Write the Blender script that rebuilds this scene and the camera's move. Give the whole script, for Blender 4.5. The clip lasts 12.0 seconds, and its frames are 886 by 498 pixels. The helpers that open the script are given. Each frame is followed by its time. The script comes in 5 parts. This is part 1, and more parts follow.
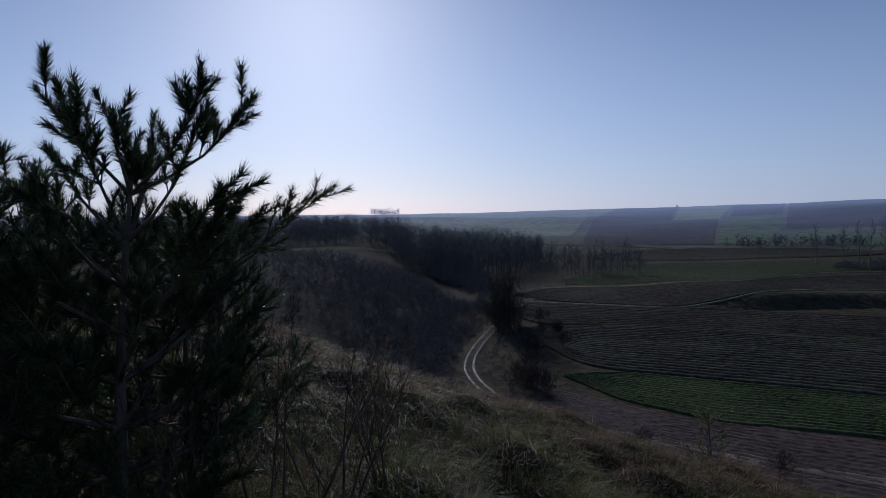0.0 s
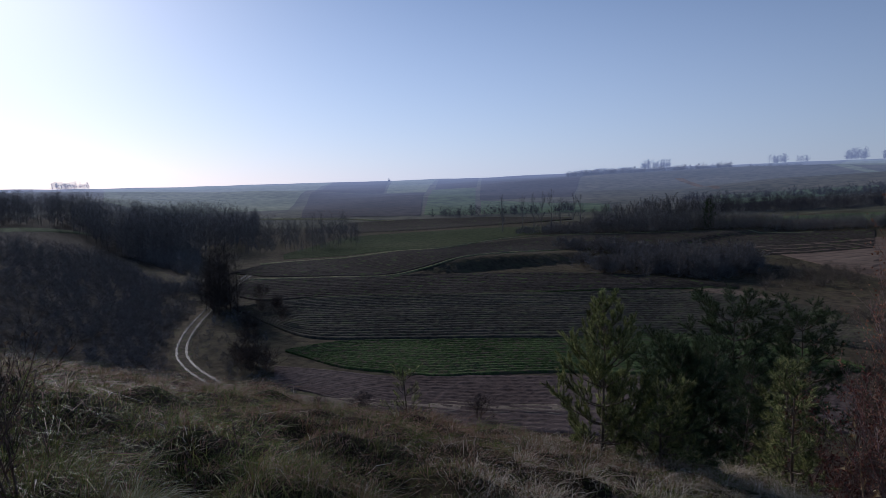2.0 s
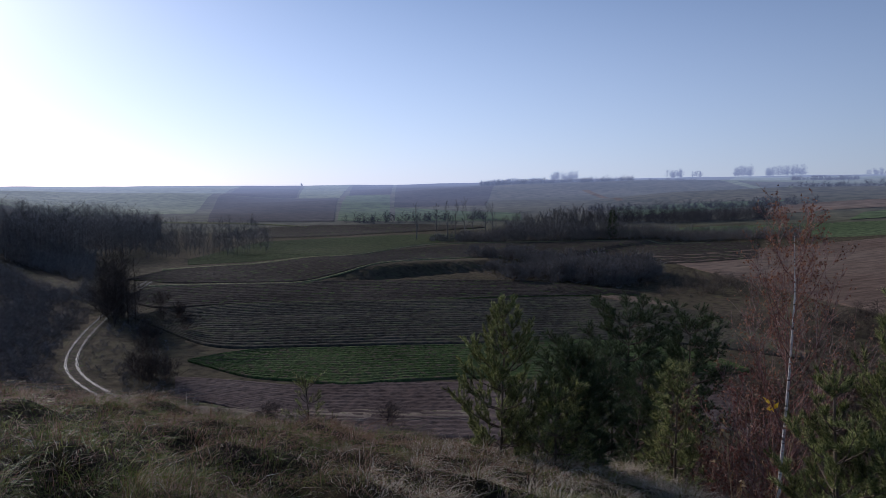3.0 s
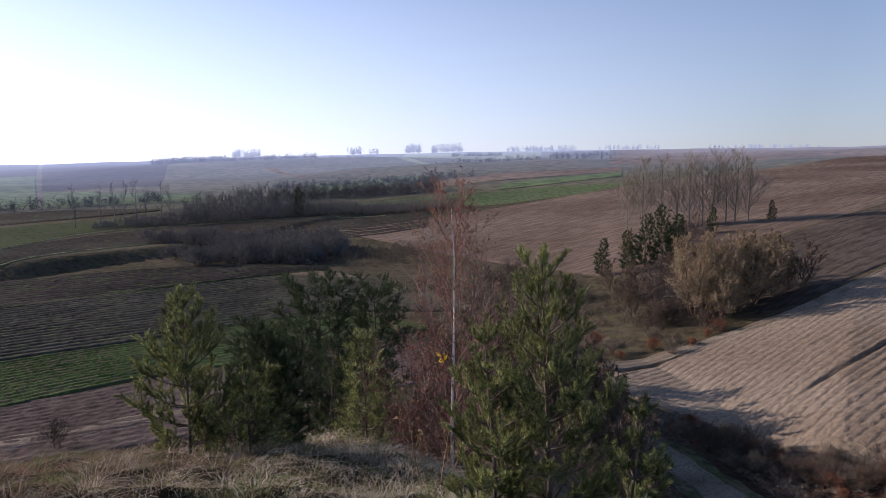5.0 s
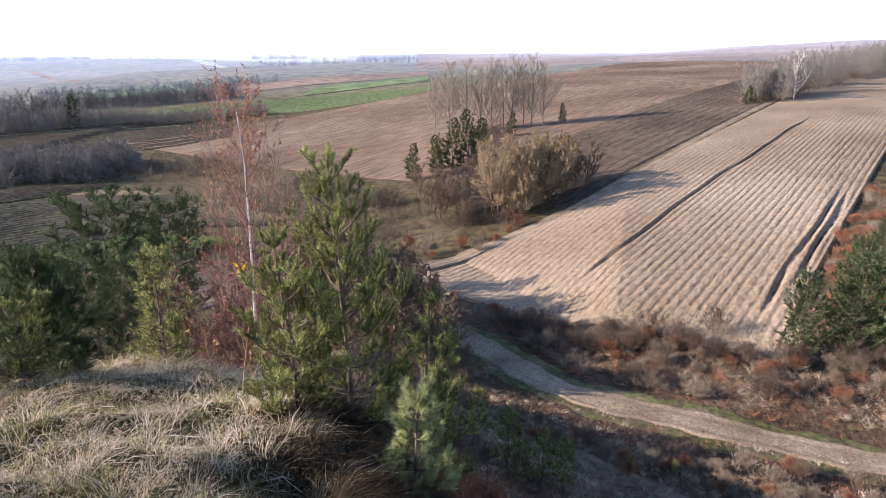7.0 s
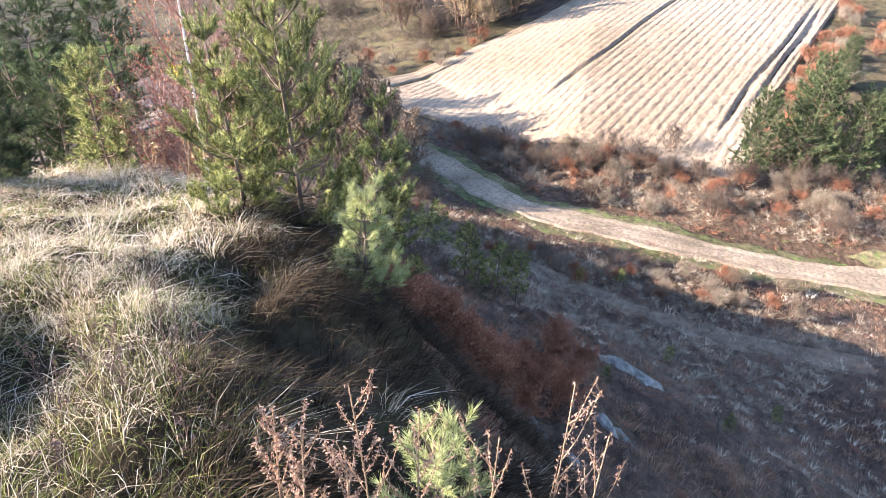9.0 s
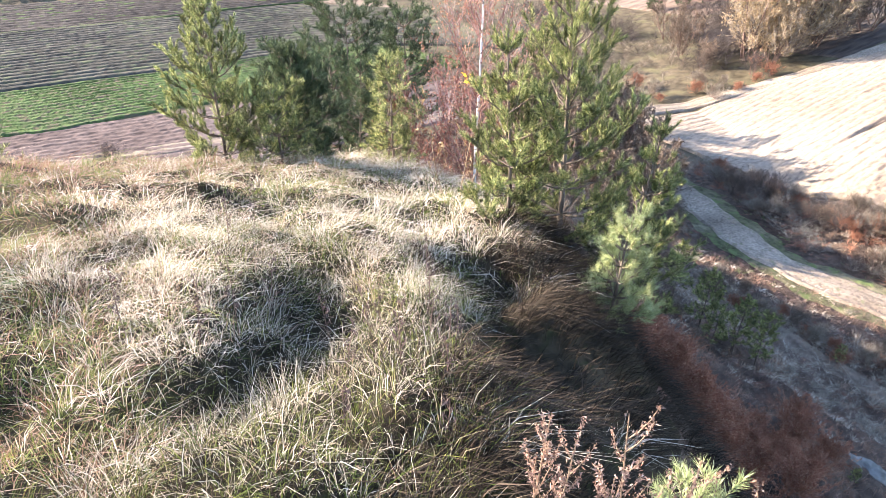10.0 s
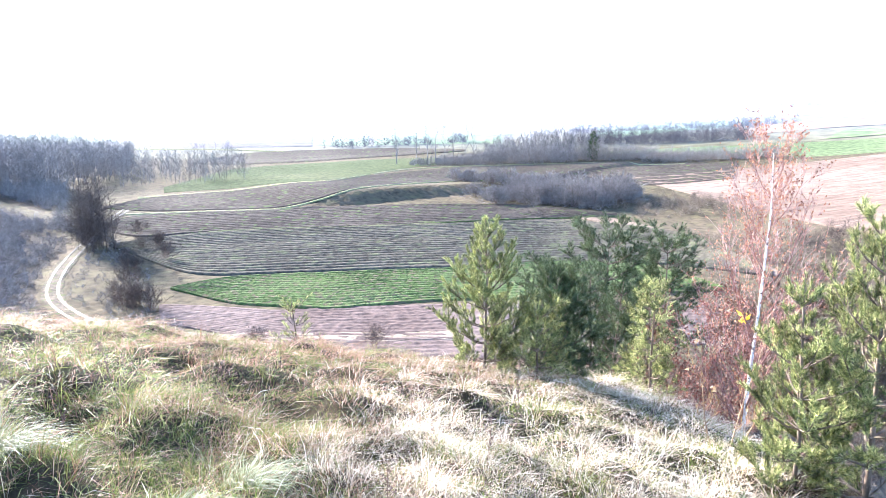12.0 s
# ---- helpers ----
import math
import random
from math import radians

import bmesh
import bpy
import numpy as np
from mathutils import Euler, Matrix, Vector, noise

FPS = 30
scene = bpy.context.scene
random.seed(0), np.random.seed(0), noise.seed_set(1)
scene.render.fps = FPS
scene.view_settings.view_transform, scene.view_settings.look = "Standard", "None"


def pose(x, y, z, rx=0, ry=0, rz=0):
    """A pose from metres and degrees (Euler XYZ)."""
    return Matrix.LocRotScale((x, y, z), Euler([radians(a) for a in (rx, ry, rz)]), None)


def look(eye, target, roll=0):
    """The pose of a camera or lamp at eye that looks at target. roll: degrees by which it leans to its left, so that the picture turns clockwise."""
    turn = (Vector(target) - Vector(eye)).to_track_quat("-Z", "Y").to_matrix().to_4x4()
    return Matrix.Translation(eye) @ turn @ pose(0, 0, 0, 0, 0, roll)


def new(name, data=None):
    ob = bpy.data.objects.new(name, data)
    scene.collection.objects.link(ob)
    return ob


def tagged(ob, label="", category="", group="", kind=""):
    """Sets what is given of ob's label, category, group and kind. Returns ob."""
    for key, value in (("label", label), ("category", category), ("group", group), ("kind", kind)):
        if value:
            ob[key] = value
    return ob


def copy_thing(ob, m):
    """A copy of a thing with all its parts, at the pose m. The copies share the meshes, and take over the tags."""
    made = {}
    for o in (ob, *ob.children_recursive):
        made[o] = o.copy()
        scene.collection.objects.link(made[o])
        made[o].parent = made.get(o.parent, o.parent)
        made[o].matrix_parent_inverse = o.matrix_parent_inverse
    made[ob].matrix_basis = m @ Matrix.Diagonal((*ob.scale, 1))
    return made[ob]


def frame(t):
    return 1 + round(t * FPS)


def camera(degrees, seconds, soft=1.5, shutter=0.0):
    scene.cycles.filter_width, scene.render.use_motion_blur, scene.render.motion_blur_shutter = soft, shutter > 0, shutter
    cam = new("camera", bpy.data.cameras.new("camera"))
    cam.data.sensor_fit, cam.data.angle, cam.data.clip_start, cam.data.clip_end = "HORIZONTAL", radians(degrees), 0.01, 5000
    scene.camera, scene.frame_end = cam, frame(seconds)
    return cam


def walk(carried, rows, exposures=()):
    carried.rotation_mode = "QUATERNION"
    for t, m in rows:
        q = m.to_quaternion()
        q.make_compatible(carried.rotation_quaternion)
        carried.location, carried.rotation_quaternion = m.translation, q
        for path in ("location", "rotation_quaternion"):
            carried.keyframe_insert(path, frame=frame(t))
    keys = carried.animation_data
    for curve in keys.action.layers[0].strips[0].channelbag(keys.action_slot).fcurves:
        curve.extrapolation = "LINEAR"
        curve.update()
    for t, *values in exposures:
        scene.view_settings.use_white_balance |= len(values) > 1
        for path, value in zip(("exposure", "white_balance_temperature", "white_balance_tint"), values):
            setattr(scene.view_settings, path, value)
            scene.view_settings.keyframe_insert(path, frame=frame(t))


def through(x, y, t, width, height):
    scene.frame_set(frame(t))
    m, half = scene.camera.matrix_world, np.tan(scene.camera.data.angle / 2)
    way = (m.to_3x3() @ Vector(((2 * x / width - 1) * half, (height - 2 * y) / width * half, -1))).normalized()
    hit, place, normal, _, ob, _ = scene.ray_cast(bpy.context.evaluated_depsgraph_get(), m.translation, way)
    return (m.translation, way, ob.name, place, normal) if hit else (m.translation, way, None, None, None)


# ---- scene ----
cam = camera(70.5, 12.0, soft=0.5)
METRES, EYE, TILT, LEAN, TURN = 1.8, 1.6, -3.3, 0.4, 0.0
ROWS = [
    (0.0, 0.0, 0.0, 0.0, 0.0, 0.0, 0.0),
    (0.5, 0.0483, -0.0049, -0.0053, -7.07, -2.72, 1.28),
    (1.0, 0.0961, 0.0012, -0.0112, -13.45, -2.91, 0.82),
    (1.5, 0.1474, -0.0146, -0.0103, -19.08, -2.66, 1.06),
    (2.0, 0.1883, -0.0355, -0.0071, -25.28, -2.73, 1.56),
    (2.5, 0.2196, -0.0605, -0.0108, -29.09, -2.93, 1.56),
    (3.0, 0.2548, -0.0871, -0.0162, -33.09, -2.24, 0.66),
    (5.0, 0.3065, -0.1115, -0.0061, -61.13, -5.13, 2.8),
    (5.5, 0.3127, -0.147, -0.0074, -66.1, -5.92, 2.71),
    (6.0, 0.3203, -0.1801, -0.0109, -70.26, -7.44, 2.58),
    (6.5, 0.3176, -0.2149, -0.0327, -74.02, -10.4, 2.98),
    (7.0, 0.3259, -0.2505, -0.0512, -78.18, -14.4, 3.15),
    (9.0, 0.3525, -0.3165, -0.1568, -81.25, -30.87, 1.75),
    (9.5, 0.3268, -0.2463, -0.1618, -69.92, -30.95, 2.0),
    (10.0, 0.2962, -0.1962, -0.1468, -57.71, -28.42, 2.04),
    (10.5, 0.2642, -0.1701, -0.1251, -49.45, -25.06, 2.05),
    (11.0, 0.2606, -0.1267, -0.1103, -44.23, -21.48, 1.01),
    (11.5, 0.2289, -0.0957, -0.0679, -38.25, -14.83, 1.72),
    (12.0, 0.2251, -0.0965, -0.0358, -34.9, -9.17, 1.28),
]
EXPOSURES = [(0.0, -1.5, 5200, 17), (1.5, -1.2, 5400, 17), (3.0, -0.7, 5600, 18), (5.0, 0.12, 6150, 22), (6.0, 0.68, 6350, 21), (7.0, 1.45, 6500, 19), (9.0, 2.65, 6500, 17), (10.5, 2.95, 6250, 16), (12.0, 3.2, 5700, 15)]
walk(cam, [(t, pose(0, 0, EYE, TILT, LEAN, TURN) @ pose(METRES * x, METRES * y, METRES * z, 90 + pitch, roll, yaw)) for t, x, y, z, yaw, pitch, roll in ROWS], EXPOSURES)

# ---- daylight: clear winter sky, low sun ahead ----
SUN_AZ, SUN_EL = -11.5, 20.0
world = bpy.data.worlds.new("sky")
scene.world = world
world.use_nodes = True
sky = world.node_tree.nodes.new("ShaderNodeTexSky")
sky.sky_type, sky.sun_disc = "NISHITA", False
sky.sun_elevation, sky.sun_rotation = radians(SUN_EL), radians(SUN_AZ)
sky.air_density, sky.dust_density, sky.ozone_density = 1.0, 0.6, 3.0
back = world.node_tree.nodes["Background"]
back.inputs["Strength"].default_value = 0.125
veil = world.node_tree.nodes.new("ShaderNodeMix")  # milky winter haze, thickest at the horizon
veil.data_type = "RGBA"
spot_up = world.node_tree.nodes.new("ShaderNodeTexCoord")
split_up = world.node_tree.nodes.new("ShaderNodeSeparateXYZ")
thick = world.node_tree.nodes.new("ShaderNodeMapRange")
for key, value in (("From Min", 0.0), ("From Max", 0.42), ("To Min", 0.55), ("To Max", 0.0)):
    thick.inputs[key].default_value = value
world.node_tree.links.new(spot_up.outputs["Generated"], split_up.inputs[0])
world.node_tree.links.new(split_up.outputs["Z"], thick.inputs["Value"])
world.node_tree.links.new(thick.outputs[0], veil.inputs[0])
sunward = world.node_tree.nodes.new("ShaderNodeVectorMath")  # haze scatters light forwards: brightest towards the sun
sunward.operation = "DOT_PRODUCT"
sunward.inputs[1].default_value = (math.sin(radians(SUN_AZ)), math.cos(radians(SUN_AZ)), 0.15)
lobe = world.node_tree.nodes.new("ShaderNodeMapRange")
for key, value in (("From Min", -0.2), ("From Max", 1.0), ("To Min", 0.42), ("To Max", 1.65)):
    lobe.inputs[key].default_value = value
haze = world.node_tree.nodes.new("ShaderNodeVectorMath")
haze.operation = "SCALE"
haze.inputs[0].default_value = (8.4, 9.2, 10.7)
world.node_tree.links.new(spot_up.outputs["Generated"], sunward.inputs[0])
world.node_tree.links.new(sunward.outputs["Value"], lobe.inputs["Value"])
world.node_tree.links.new(lobe.outputs[0], haze.inputs["Scale"])
world.node_tree.links.new(haze.outputs[0], veil.inputs[7])
world.node_tree.links.new(sky.outputs[0], veil.inputs[6])
world.node_tree.links.new(veil.outputs[2], back.inputs["Color"])
sun = new("sun", bpy.data.lights.new("sun", "SUN"))
sun.data.energy, sun.data.angle, sun.data.color = 5.0, radians(0.6), (1.0, 0.9, 0.76)
sun.matrix_world = look((0, 0, 0), (-math.sin(radians(SUN_AZ)), -math.cos(radians(SUN_AZ)), -math.tan(radians(SUN_EL))))
sun.location = (0, 60, 60)

# ---- materials ----
def shader(name, rough=0.9):
    m = bpy.data.materials.new(name)
    m.use_nodes = True
    nt = m.node_tree
    b = nt.nodes["Principled BSDF"]
    b.inputs["Roughness"].default_value = rough
    b.inputs["Specular IOR Level"].default_value = 0.25
    return m, nt, b


def noise_node(nt, scale, detail=4, stretch=None, turn=0.0):
    co = nt.nodes.new("ShaderNodeTexCoord")
    n = nt.nodes.new("ShaderNodeTexNoise")
    n.inputs["Scale"].default_value, n.inputs["Detail"].default_value = scale, detail
    if stretch:
        mp = nt.nodes.new("ShaderNodeMapping")
        mp.vector_type = "TEXTURE"
        mp.inputs["Scale"].default_value = stretch
        mp.inputs["Rotation"].default_value = (0, 0, turn)
        nt.links.new(co.outputs["Object"], mp.inputs["Vector"])
        nt.links.new(mp.outputs[0], n.inputs["Vector"])
    else:
        nt.links.new(co.outputs["Object"], n.inputs["Vector"])
    return n.outputs["Fac"]


def ramp(nt, fac, stops):
    r = nt.nodes.new("ShaderNodeValToRGB")
    while len(r.color_ramp.elements) < len(stops):
        r.color_ramp.elements.new(0.5)
    for e, (p, c) in zip(r.color_ramp.elements, stops):
        e.position, e.color = p, (*c, 1)
    nt.links.new(fac, r.inputs[0])
    return r.outputs[0]


def mixc(nt, fac, a, b, blend="MIX"):
    n = nt.nodes.new("ShaderNodeMix")
    n.data_type, n.blend_type = "RGBA", blend
    for v, sock in ((fac, n.inputs[0]), (a, n.inputs[6]), (b, n.inputs[7])):
        if isinstance(v, (int, float)):
            sock.default_value = v
        elif isinstance(v, tuple):
            sock.default_value = (*v, 1)
        else:
            nt.links.new(v, sock)
    return n.outputs[2]


def bump(nt, b, height, strength, dist):
    n = nt.nodes.new("ShaderNodeBump")
    n.inputs["Strength"].default_value, n.inputs["Distance"].default_value = strength, dist
    nt.links.new(height, n.inputs["Height"])
    nt.links.new(n.outputs[0], b.inputs["Normal"])


def earth(name, dark, mid, light, big=0.05, fine=1.2, relief=0.15, stretch=None, turn=0.0, weed=None, weed_at=0.6, contrast=0.75):
    """Soil or turf: broad patches, fine grain, and weeds where they grow."""
    m, nt, b = shader(name, 1.0)
    b.inputs["Specular IOR Level"].default_value = 0.03
    broad = ramp(nt, noise_node(nt, big, 5), [(0.3, dark), (0.5, mid), (0.72, light)])
    grain = noise_node(nt, fine, 8, stretch, turn)
    col = mixc(nt, contrast, broad, ramp(nt, grain, [(0.3, (0.35, 0.35, 0.35)), (0.5, (0.9, 0.9, 0.9)), (0.75, (1.5, 1.45, 1.4))]), "MULTIPLY")
    if weed:
        w = ramp(nt, noise_node(nt, fine * 0.55, 7, stretch, turn), [(weed_at - 0.07, (0, 0, 0)), (weed_at + 0.07, (1, 1, 1))])
        col = mixc(nt, w, col, weed)
    nt.links.new(col, b.inputs["Base Color"])
    bump(nt, b, grain, 1.0, relief)
    return m


def leafy(name, stops, rough=0.6, through=0.25, patch_size=1.1, patch_depth=0.3):
    """Blades, needles and leaves: one shade each, thin enough to let some light through."""
    m, nt, b = shader(name, rough)
    b.inputs["Specular IOR Level"].default_value = 0.06
    g = nt.nodes.new("ShaderNodeNewGeometry")
    col = ramp(nt, g.outputs["Random Per Island"], stops)
    patch = ramp(nt, noise_node(nt, patch_size, 3), [(0.3, (0.95 - patch_depth,) * 3), (0.7, (0.95 + patch_depth,) * 3)])
    col = mixc(nt, 1.0, col, patch, "MULTIPLY")
    nt.links.new(col, b.inputs["Base Color"])
    if through:
        tr = nt.nodes.new("ShaderNodeBsdfTranslucent")
        nt.links.new(col, tr.inputs["Color"])
        mx = nt.nodes.new("ShaderNodeMixShader")
        mx.inputs[0].default_value = through
        nt.links.new(b.outputs[0], mx.inputs[1])
        nt.links.new(tr.outputs[0], mx.inputs[2])
        nt.links.new(mx.outputs[0], nt.nodes["Material Output"].inputs["Surface"])
    return m


def bark(name, dark, light, scale=14, stretch=(1, 1, 4)):
    m, nt, b = shader(name, 0.9)
    f = noise_node(nt, scale, 6, stretch)
    nt.links.new(ramp(nt, f, [(0.35, dark), (0.65, light)]), b.inputs["Base Color"])
    bump(nt, b, f, 0.7, 0.01)
    return m


# near-black turf: shade in the gaps between tussocks is put into its colour
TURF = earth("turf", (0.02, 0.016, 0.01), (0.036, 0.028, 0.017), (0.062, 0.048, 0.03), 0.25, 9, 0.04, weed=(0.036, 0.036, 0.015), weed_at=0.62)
SLOPE = earth("rough_slope", (0.045, 0.03, 0.022), (0.085, 0.06, 0.044), (0.15, 0.115, 0.085), 0.11, 2.6, 0.2, weed=(0.12, 0.06, 0.04), weed_at=0.62)
SOIL_DARK = earth("dark_plough", (0.0343, 0.0281, 0.0237), (0.0499, 0.0412, 0.0337), (0.0749, 0.0624, 0.0499), 0.03, 0.9, 0.25, weed=(0.07, 0.1, 0.03), weed_at=0.64)
SOIL_WEEDY = earth("weedy_plough", (0.0468, 0.0425, 0.0325), (0.0686, 0.061, 0.0455), (0.0998, 0.0874, 0.0654), 0.05, 1.1, 0.25, weed=(0.085, 0.088, 0.048), weed_at=0.6)
SOIL_RED = earth("reddish_plough", (0.0874, 0.0624, 0.053), (0.125, 0.0936, 0.0811), (0.162, 0.125, 0.106), 0.06, 1.3, 0.2)
CROP = earth("young_crop", (0.039, 0.0585, 0.0195), (0.0663, 0.0975, 0.0312), (0.0936, 0.121, 0.0468), 0.08, 2.2, 0.25, weed=(0.095, 0.08, 0.048), weed_at=0.57)
STUBBLE = earth("tan_tilth", (0.182, 0.134, 0.094), (0.23, 0.176, 0.128), (0.285, 0.228, 0.171), 0.05, 3.2, 0.1, stretch=(2.5, 1, 1), turn=radians(-26.7), contrast=0.55)
BROWN = earth("brown_tilth", (0.1, 0.069, 0.052), (0.15, 0.106, 0.079), (0.21, 0.158, 0.12), 0.02, 0.9, 0.25, stretch=(7, 1, 1), turn=radians(-26.7), contrast=0.7)
MEADOW = earth("meadow", (0.035, 0.0499, 0.0174), (0.0499, 0.0649, 0.025), (0.0749, 0.0798, 0.0374), 0.02, 0.8, 0.2)
GREEN = earth("winter_corn", (0.075, 0.1, 0.045), (0.1, 0.128, 0.06), (0.125, 0.15, 0.075), 0.01, 0.5, 0.1)
HEADLAND = earth("worn_headland", (0.125, 0.092, 0.066), (0.17, 0.128, 0.094), (0.21, 0.165, 0.122), 0.1, 1.5, 0.2)
VERGE = earth("pale_verge", (0.16, 0.17, 0.08), (0.22, 0.21, 0.11), (0.28, 0.25, 0.15), 0.08, 1.5, 0.2)
DIRT = earth("road_dirt", (0.15, 0.117, 0.085), (0.22, 0.172, 0.128), (0.3, 0.243, 0.182), 0.3, 5, 0.05, weed=(0.15, 0.135, 0.08), weed_at=0.64, contrast=0.6)
SIDE = earth("trodden_verge", (0.06, 0.062, 0.028), (0.1, 0.092, 0.05), (0.16, 0.135, 0.085), 0.35, 2.5, 0.12, weed=(0.1, 0.12, 0.045), weed_at=0.6)
SAND = earth("bare_marl", (0.15, 0.142, 0.126), (0.215, 0.205, 0.185), (0.29, 0.28, 0.255), 0.5, 3, 0.1, weed=(0.13, 0.105, 0.075), weed_at=0.58)
# plough colour darkened for the shade of nearby trees; ruts share it
STRIP = earth("dark_strip_plough", (0.055, 0.042, 0.033), (0.085, 0.066, 0.052), (0.125, 0.098, 0.078), 0.03, 1.6, 0.2, stretch=(7, 1, 1), turn=radians(-26.7))
# wood floor darkened below plain soil to carry the bank's shade
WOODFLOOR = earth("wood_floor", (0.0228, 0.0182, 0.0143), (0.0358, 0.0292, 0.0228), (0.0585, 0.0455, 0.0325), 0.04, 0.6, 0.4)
ROUGH = earth("rough_pasture", (0.052, 0.0442, 0.026), (0.078, 0.0624, 0.039), (0.11, 0.0856, 0.0572), 0.03, 0.7, 0.3, weed=(0.095, 0.082, 0.045), weed_at=0.58)
MUD = earth("muddy_road", (0.06, 0.05, 0.036), (0.09, 0.074, 0.054), (0.13, 0.108, 0.08), 0.3, 3, 0.06, weed=(0.07, 0.08, 0.03), weed_at=0.6)
WET = earth("wet_wheel_rut", (0.06, 0.05, 0.04), (0.1, 0.084, 0.068), (0.16, 0.135, 0.11), 0.3, 0.6, 0.14)
WET.node_tree.nodes["Principled BSDF"].inputs["Roughness"].default_value = 0.55
WET.node_tree.nodes["Principled BSDF"].inputs["Specular IOR Level"].default_value = 0.05


def distance(name, dark, mid, light, big=0.01, fine=0.12, haze_glow=0.46):
    """Far land whose own surface emits a bluish haze, stronger with distance."""
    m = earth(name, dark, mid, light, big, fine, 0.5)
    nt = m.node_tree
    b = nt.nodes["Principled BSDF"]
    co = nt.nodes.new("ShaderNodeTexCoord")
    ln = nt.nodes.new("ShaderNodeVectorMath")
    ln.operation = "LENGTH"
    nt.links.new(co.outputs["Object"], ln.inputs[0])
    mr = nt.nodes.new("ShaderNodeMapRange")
    for k, v in zip(("From Min", "From Max", "To Min", "To Max"), (330, 1500, 0.0, haze_glow)):
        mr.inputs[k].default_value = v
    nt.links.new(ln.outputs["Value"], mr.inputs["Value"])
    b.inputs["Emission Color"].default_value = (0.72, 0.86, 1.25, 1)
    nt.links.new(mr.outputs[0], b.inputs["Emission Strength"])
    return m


# haze painted as emission on everything more than 330 m away
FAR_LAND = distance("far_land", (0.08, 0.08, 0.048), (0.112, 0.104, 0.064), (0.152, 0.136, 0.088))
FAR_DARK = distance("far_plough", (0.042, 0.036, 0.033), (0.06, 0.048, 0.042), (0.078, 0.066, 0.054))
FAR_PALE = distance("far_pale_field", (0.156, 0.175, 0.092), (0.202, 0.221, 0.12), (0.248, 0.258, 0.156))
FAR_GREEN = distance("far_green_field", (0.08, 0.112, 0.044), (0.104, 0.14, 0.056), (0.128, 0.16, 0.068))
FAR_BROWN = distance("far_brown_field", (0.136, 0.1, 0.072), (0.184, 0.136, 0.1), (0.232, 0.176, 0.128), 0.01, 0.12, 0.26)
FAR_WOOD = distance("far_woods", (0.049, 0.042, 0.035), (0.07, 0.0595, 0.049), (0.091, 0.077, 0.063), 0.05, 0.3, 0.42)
# ---- the lie of the land ----
def sstep(a, b, v):
    t = np.clip((v - a) / (b - a), 0, 1)
    return t * t * (3 - 2 * t)


def smin(a, b, k):
    h = np.clip(0.5 + 0.5 * (b - a) / k, 0, 1)
    return b * (1 - h) + a * h - k * h * (1 - h)


def wave(x, y, s, k):
    """Gentle unevenness, about -1 to 1, of wavelength about s."""
    return (np.sin(x / s * 6.3 + 1.7 * k) * np.cos(y / s * 5.1 + 0.6 * k) + 0.6 * np.sin((x * 0.7 + y) / s * 9.7 + k) * np.cos((x - y * 0.8) / s * 8.3 + 2.1 * k)) / 1.5


# by azimuth: where the valley floor starts to rise, how high the skyline stands, how the rise bends
RISE_AZ = (-40, 0, 15, 30, 45, 62, 78, 95, 110, 140)
RISE_D0 = (300, 300, 260, 230, 170, 130, 80, 47, 45, 48)
RISE_Z = (-4, -1, 8, 17, 36, 46, 50, 48, 50, 45)
RISE_P = (1.3, 1.3, 1.3, 1.25, 1.2, 1.0, 0.85, 0.72, 0.66, 0.66)
SKYLINE = 1500.0
FLOOR = -21.0


def valley(x, y):
    d, az = np.hypot(x, y), np.degrees(np.arctan2(x, y))
    d0, z1, p = (np.interp(az, RISE_AZ, v) for v in (RISE_D0, RISE_Z, RISE_P))
    k = np.clip((d - d0) / (SKYLINE - d0), 0, 1)
    z = FLOOR + (z1 - FLOOR) * k ** p
    z = z + 1.5 * wave(x, y, 260, 1) * sstep(150, 500, d) + 4 * wave(x, y, 900, 2) * sstep(500, 1000, d) * (1 - sstep(1100, 1400, d))
    z = z + 9 * np.exp(-((d - 900) / 120) ** 2) * sstep(24, 34, az) * (1 - sstep(56, 70, az)) + 6 * np.exp(-((d - 620) / 90) ** 2) * sstep(44, 54, az) * (1 - sstep(70, 82, az)) + 8 * np.exp(-((d - 850) / 120) ** 2) * (1 - sstep(10, 20, az))
    z = z + 13 * np.exp(-((d - 1150) / 260) ** 2) * sstep(93, 106, az)
    z = z - 60 * sstep(SKYLINE + 40, 4500, d)
    # wooded bank west of the valley road
    z = z + 9.5 * sstep(2, 48, -(x - 0.035 * y + 3)) * sstep(20, 80, y) * (1 - sstep(500, 900, d))
    # terraces across the valley fields
    step = sstep(-2.5, 2.5, y - 0.12 * x - 134 + 2 * np.sin(x / 17)) * sstep(52, 78, x)
    z = z + 1.3 * step * (1 - sstep(260, 360, d)) + 1.5 * step * (1 - sstep(168, 215, d)) * (1 - sstep(118, 145, x))
    return z


# hollows between the tussocks: place, reach, depth
HOLLOWS = ((2.95, 2.05, 0.4, 0.42), (2.2, 1.75, 0.34, 0.36), (1.72, 1.62, 0.28, 0.3), (3.5, 0.95, 0.42, 0.5), (4.2, 1.55, 0.4, 0.45), (0.57, 4.45, 0.3, 0.2), (2.05, 4.3, 0.3, 0.2), (3.73, 3.72, 0.34, 0.18), (1.65, 5.96, 0.34, 0.16), (3.9, 6.3, 0.4, 0.15), (0.95, 2.2, 0.36, 0.26), (2.35, 3.4, 0.26, 0.18), (0.2, 3.0, 0.26, 0.2))


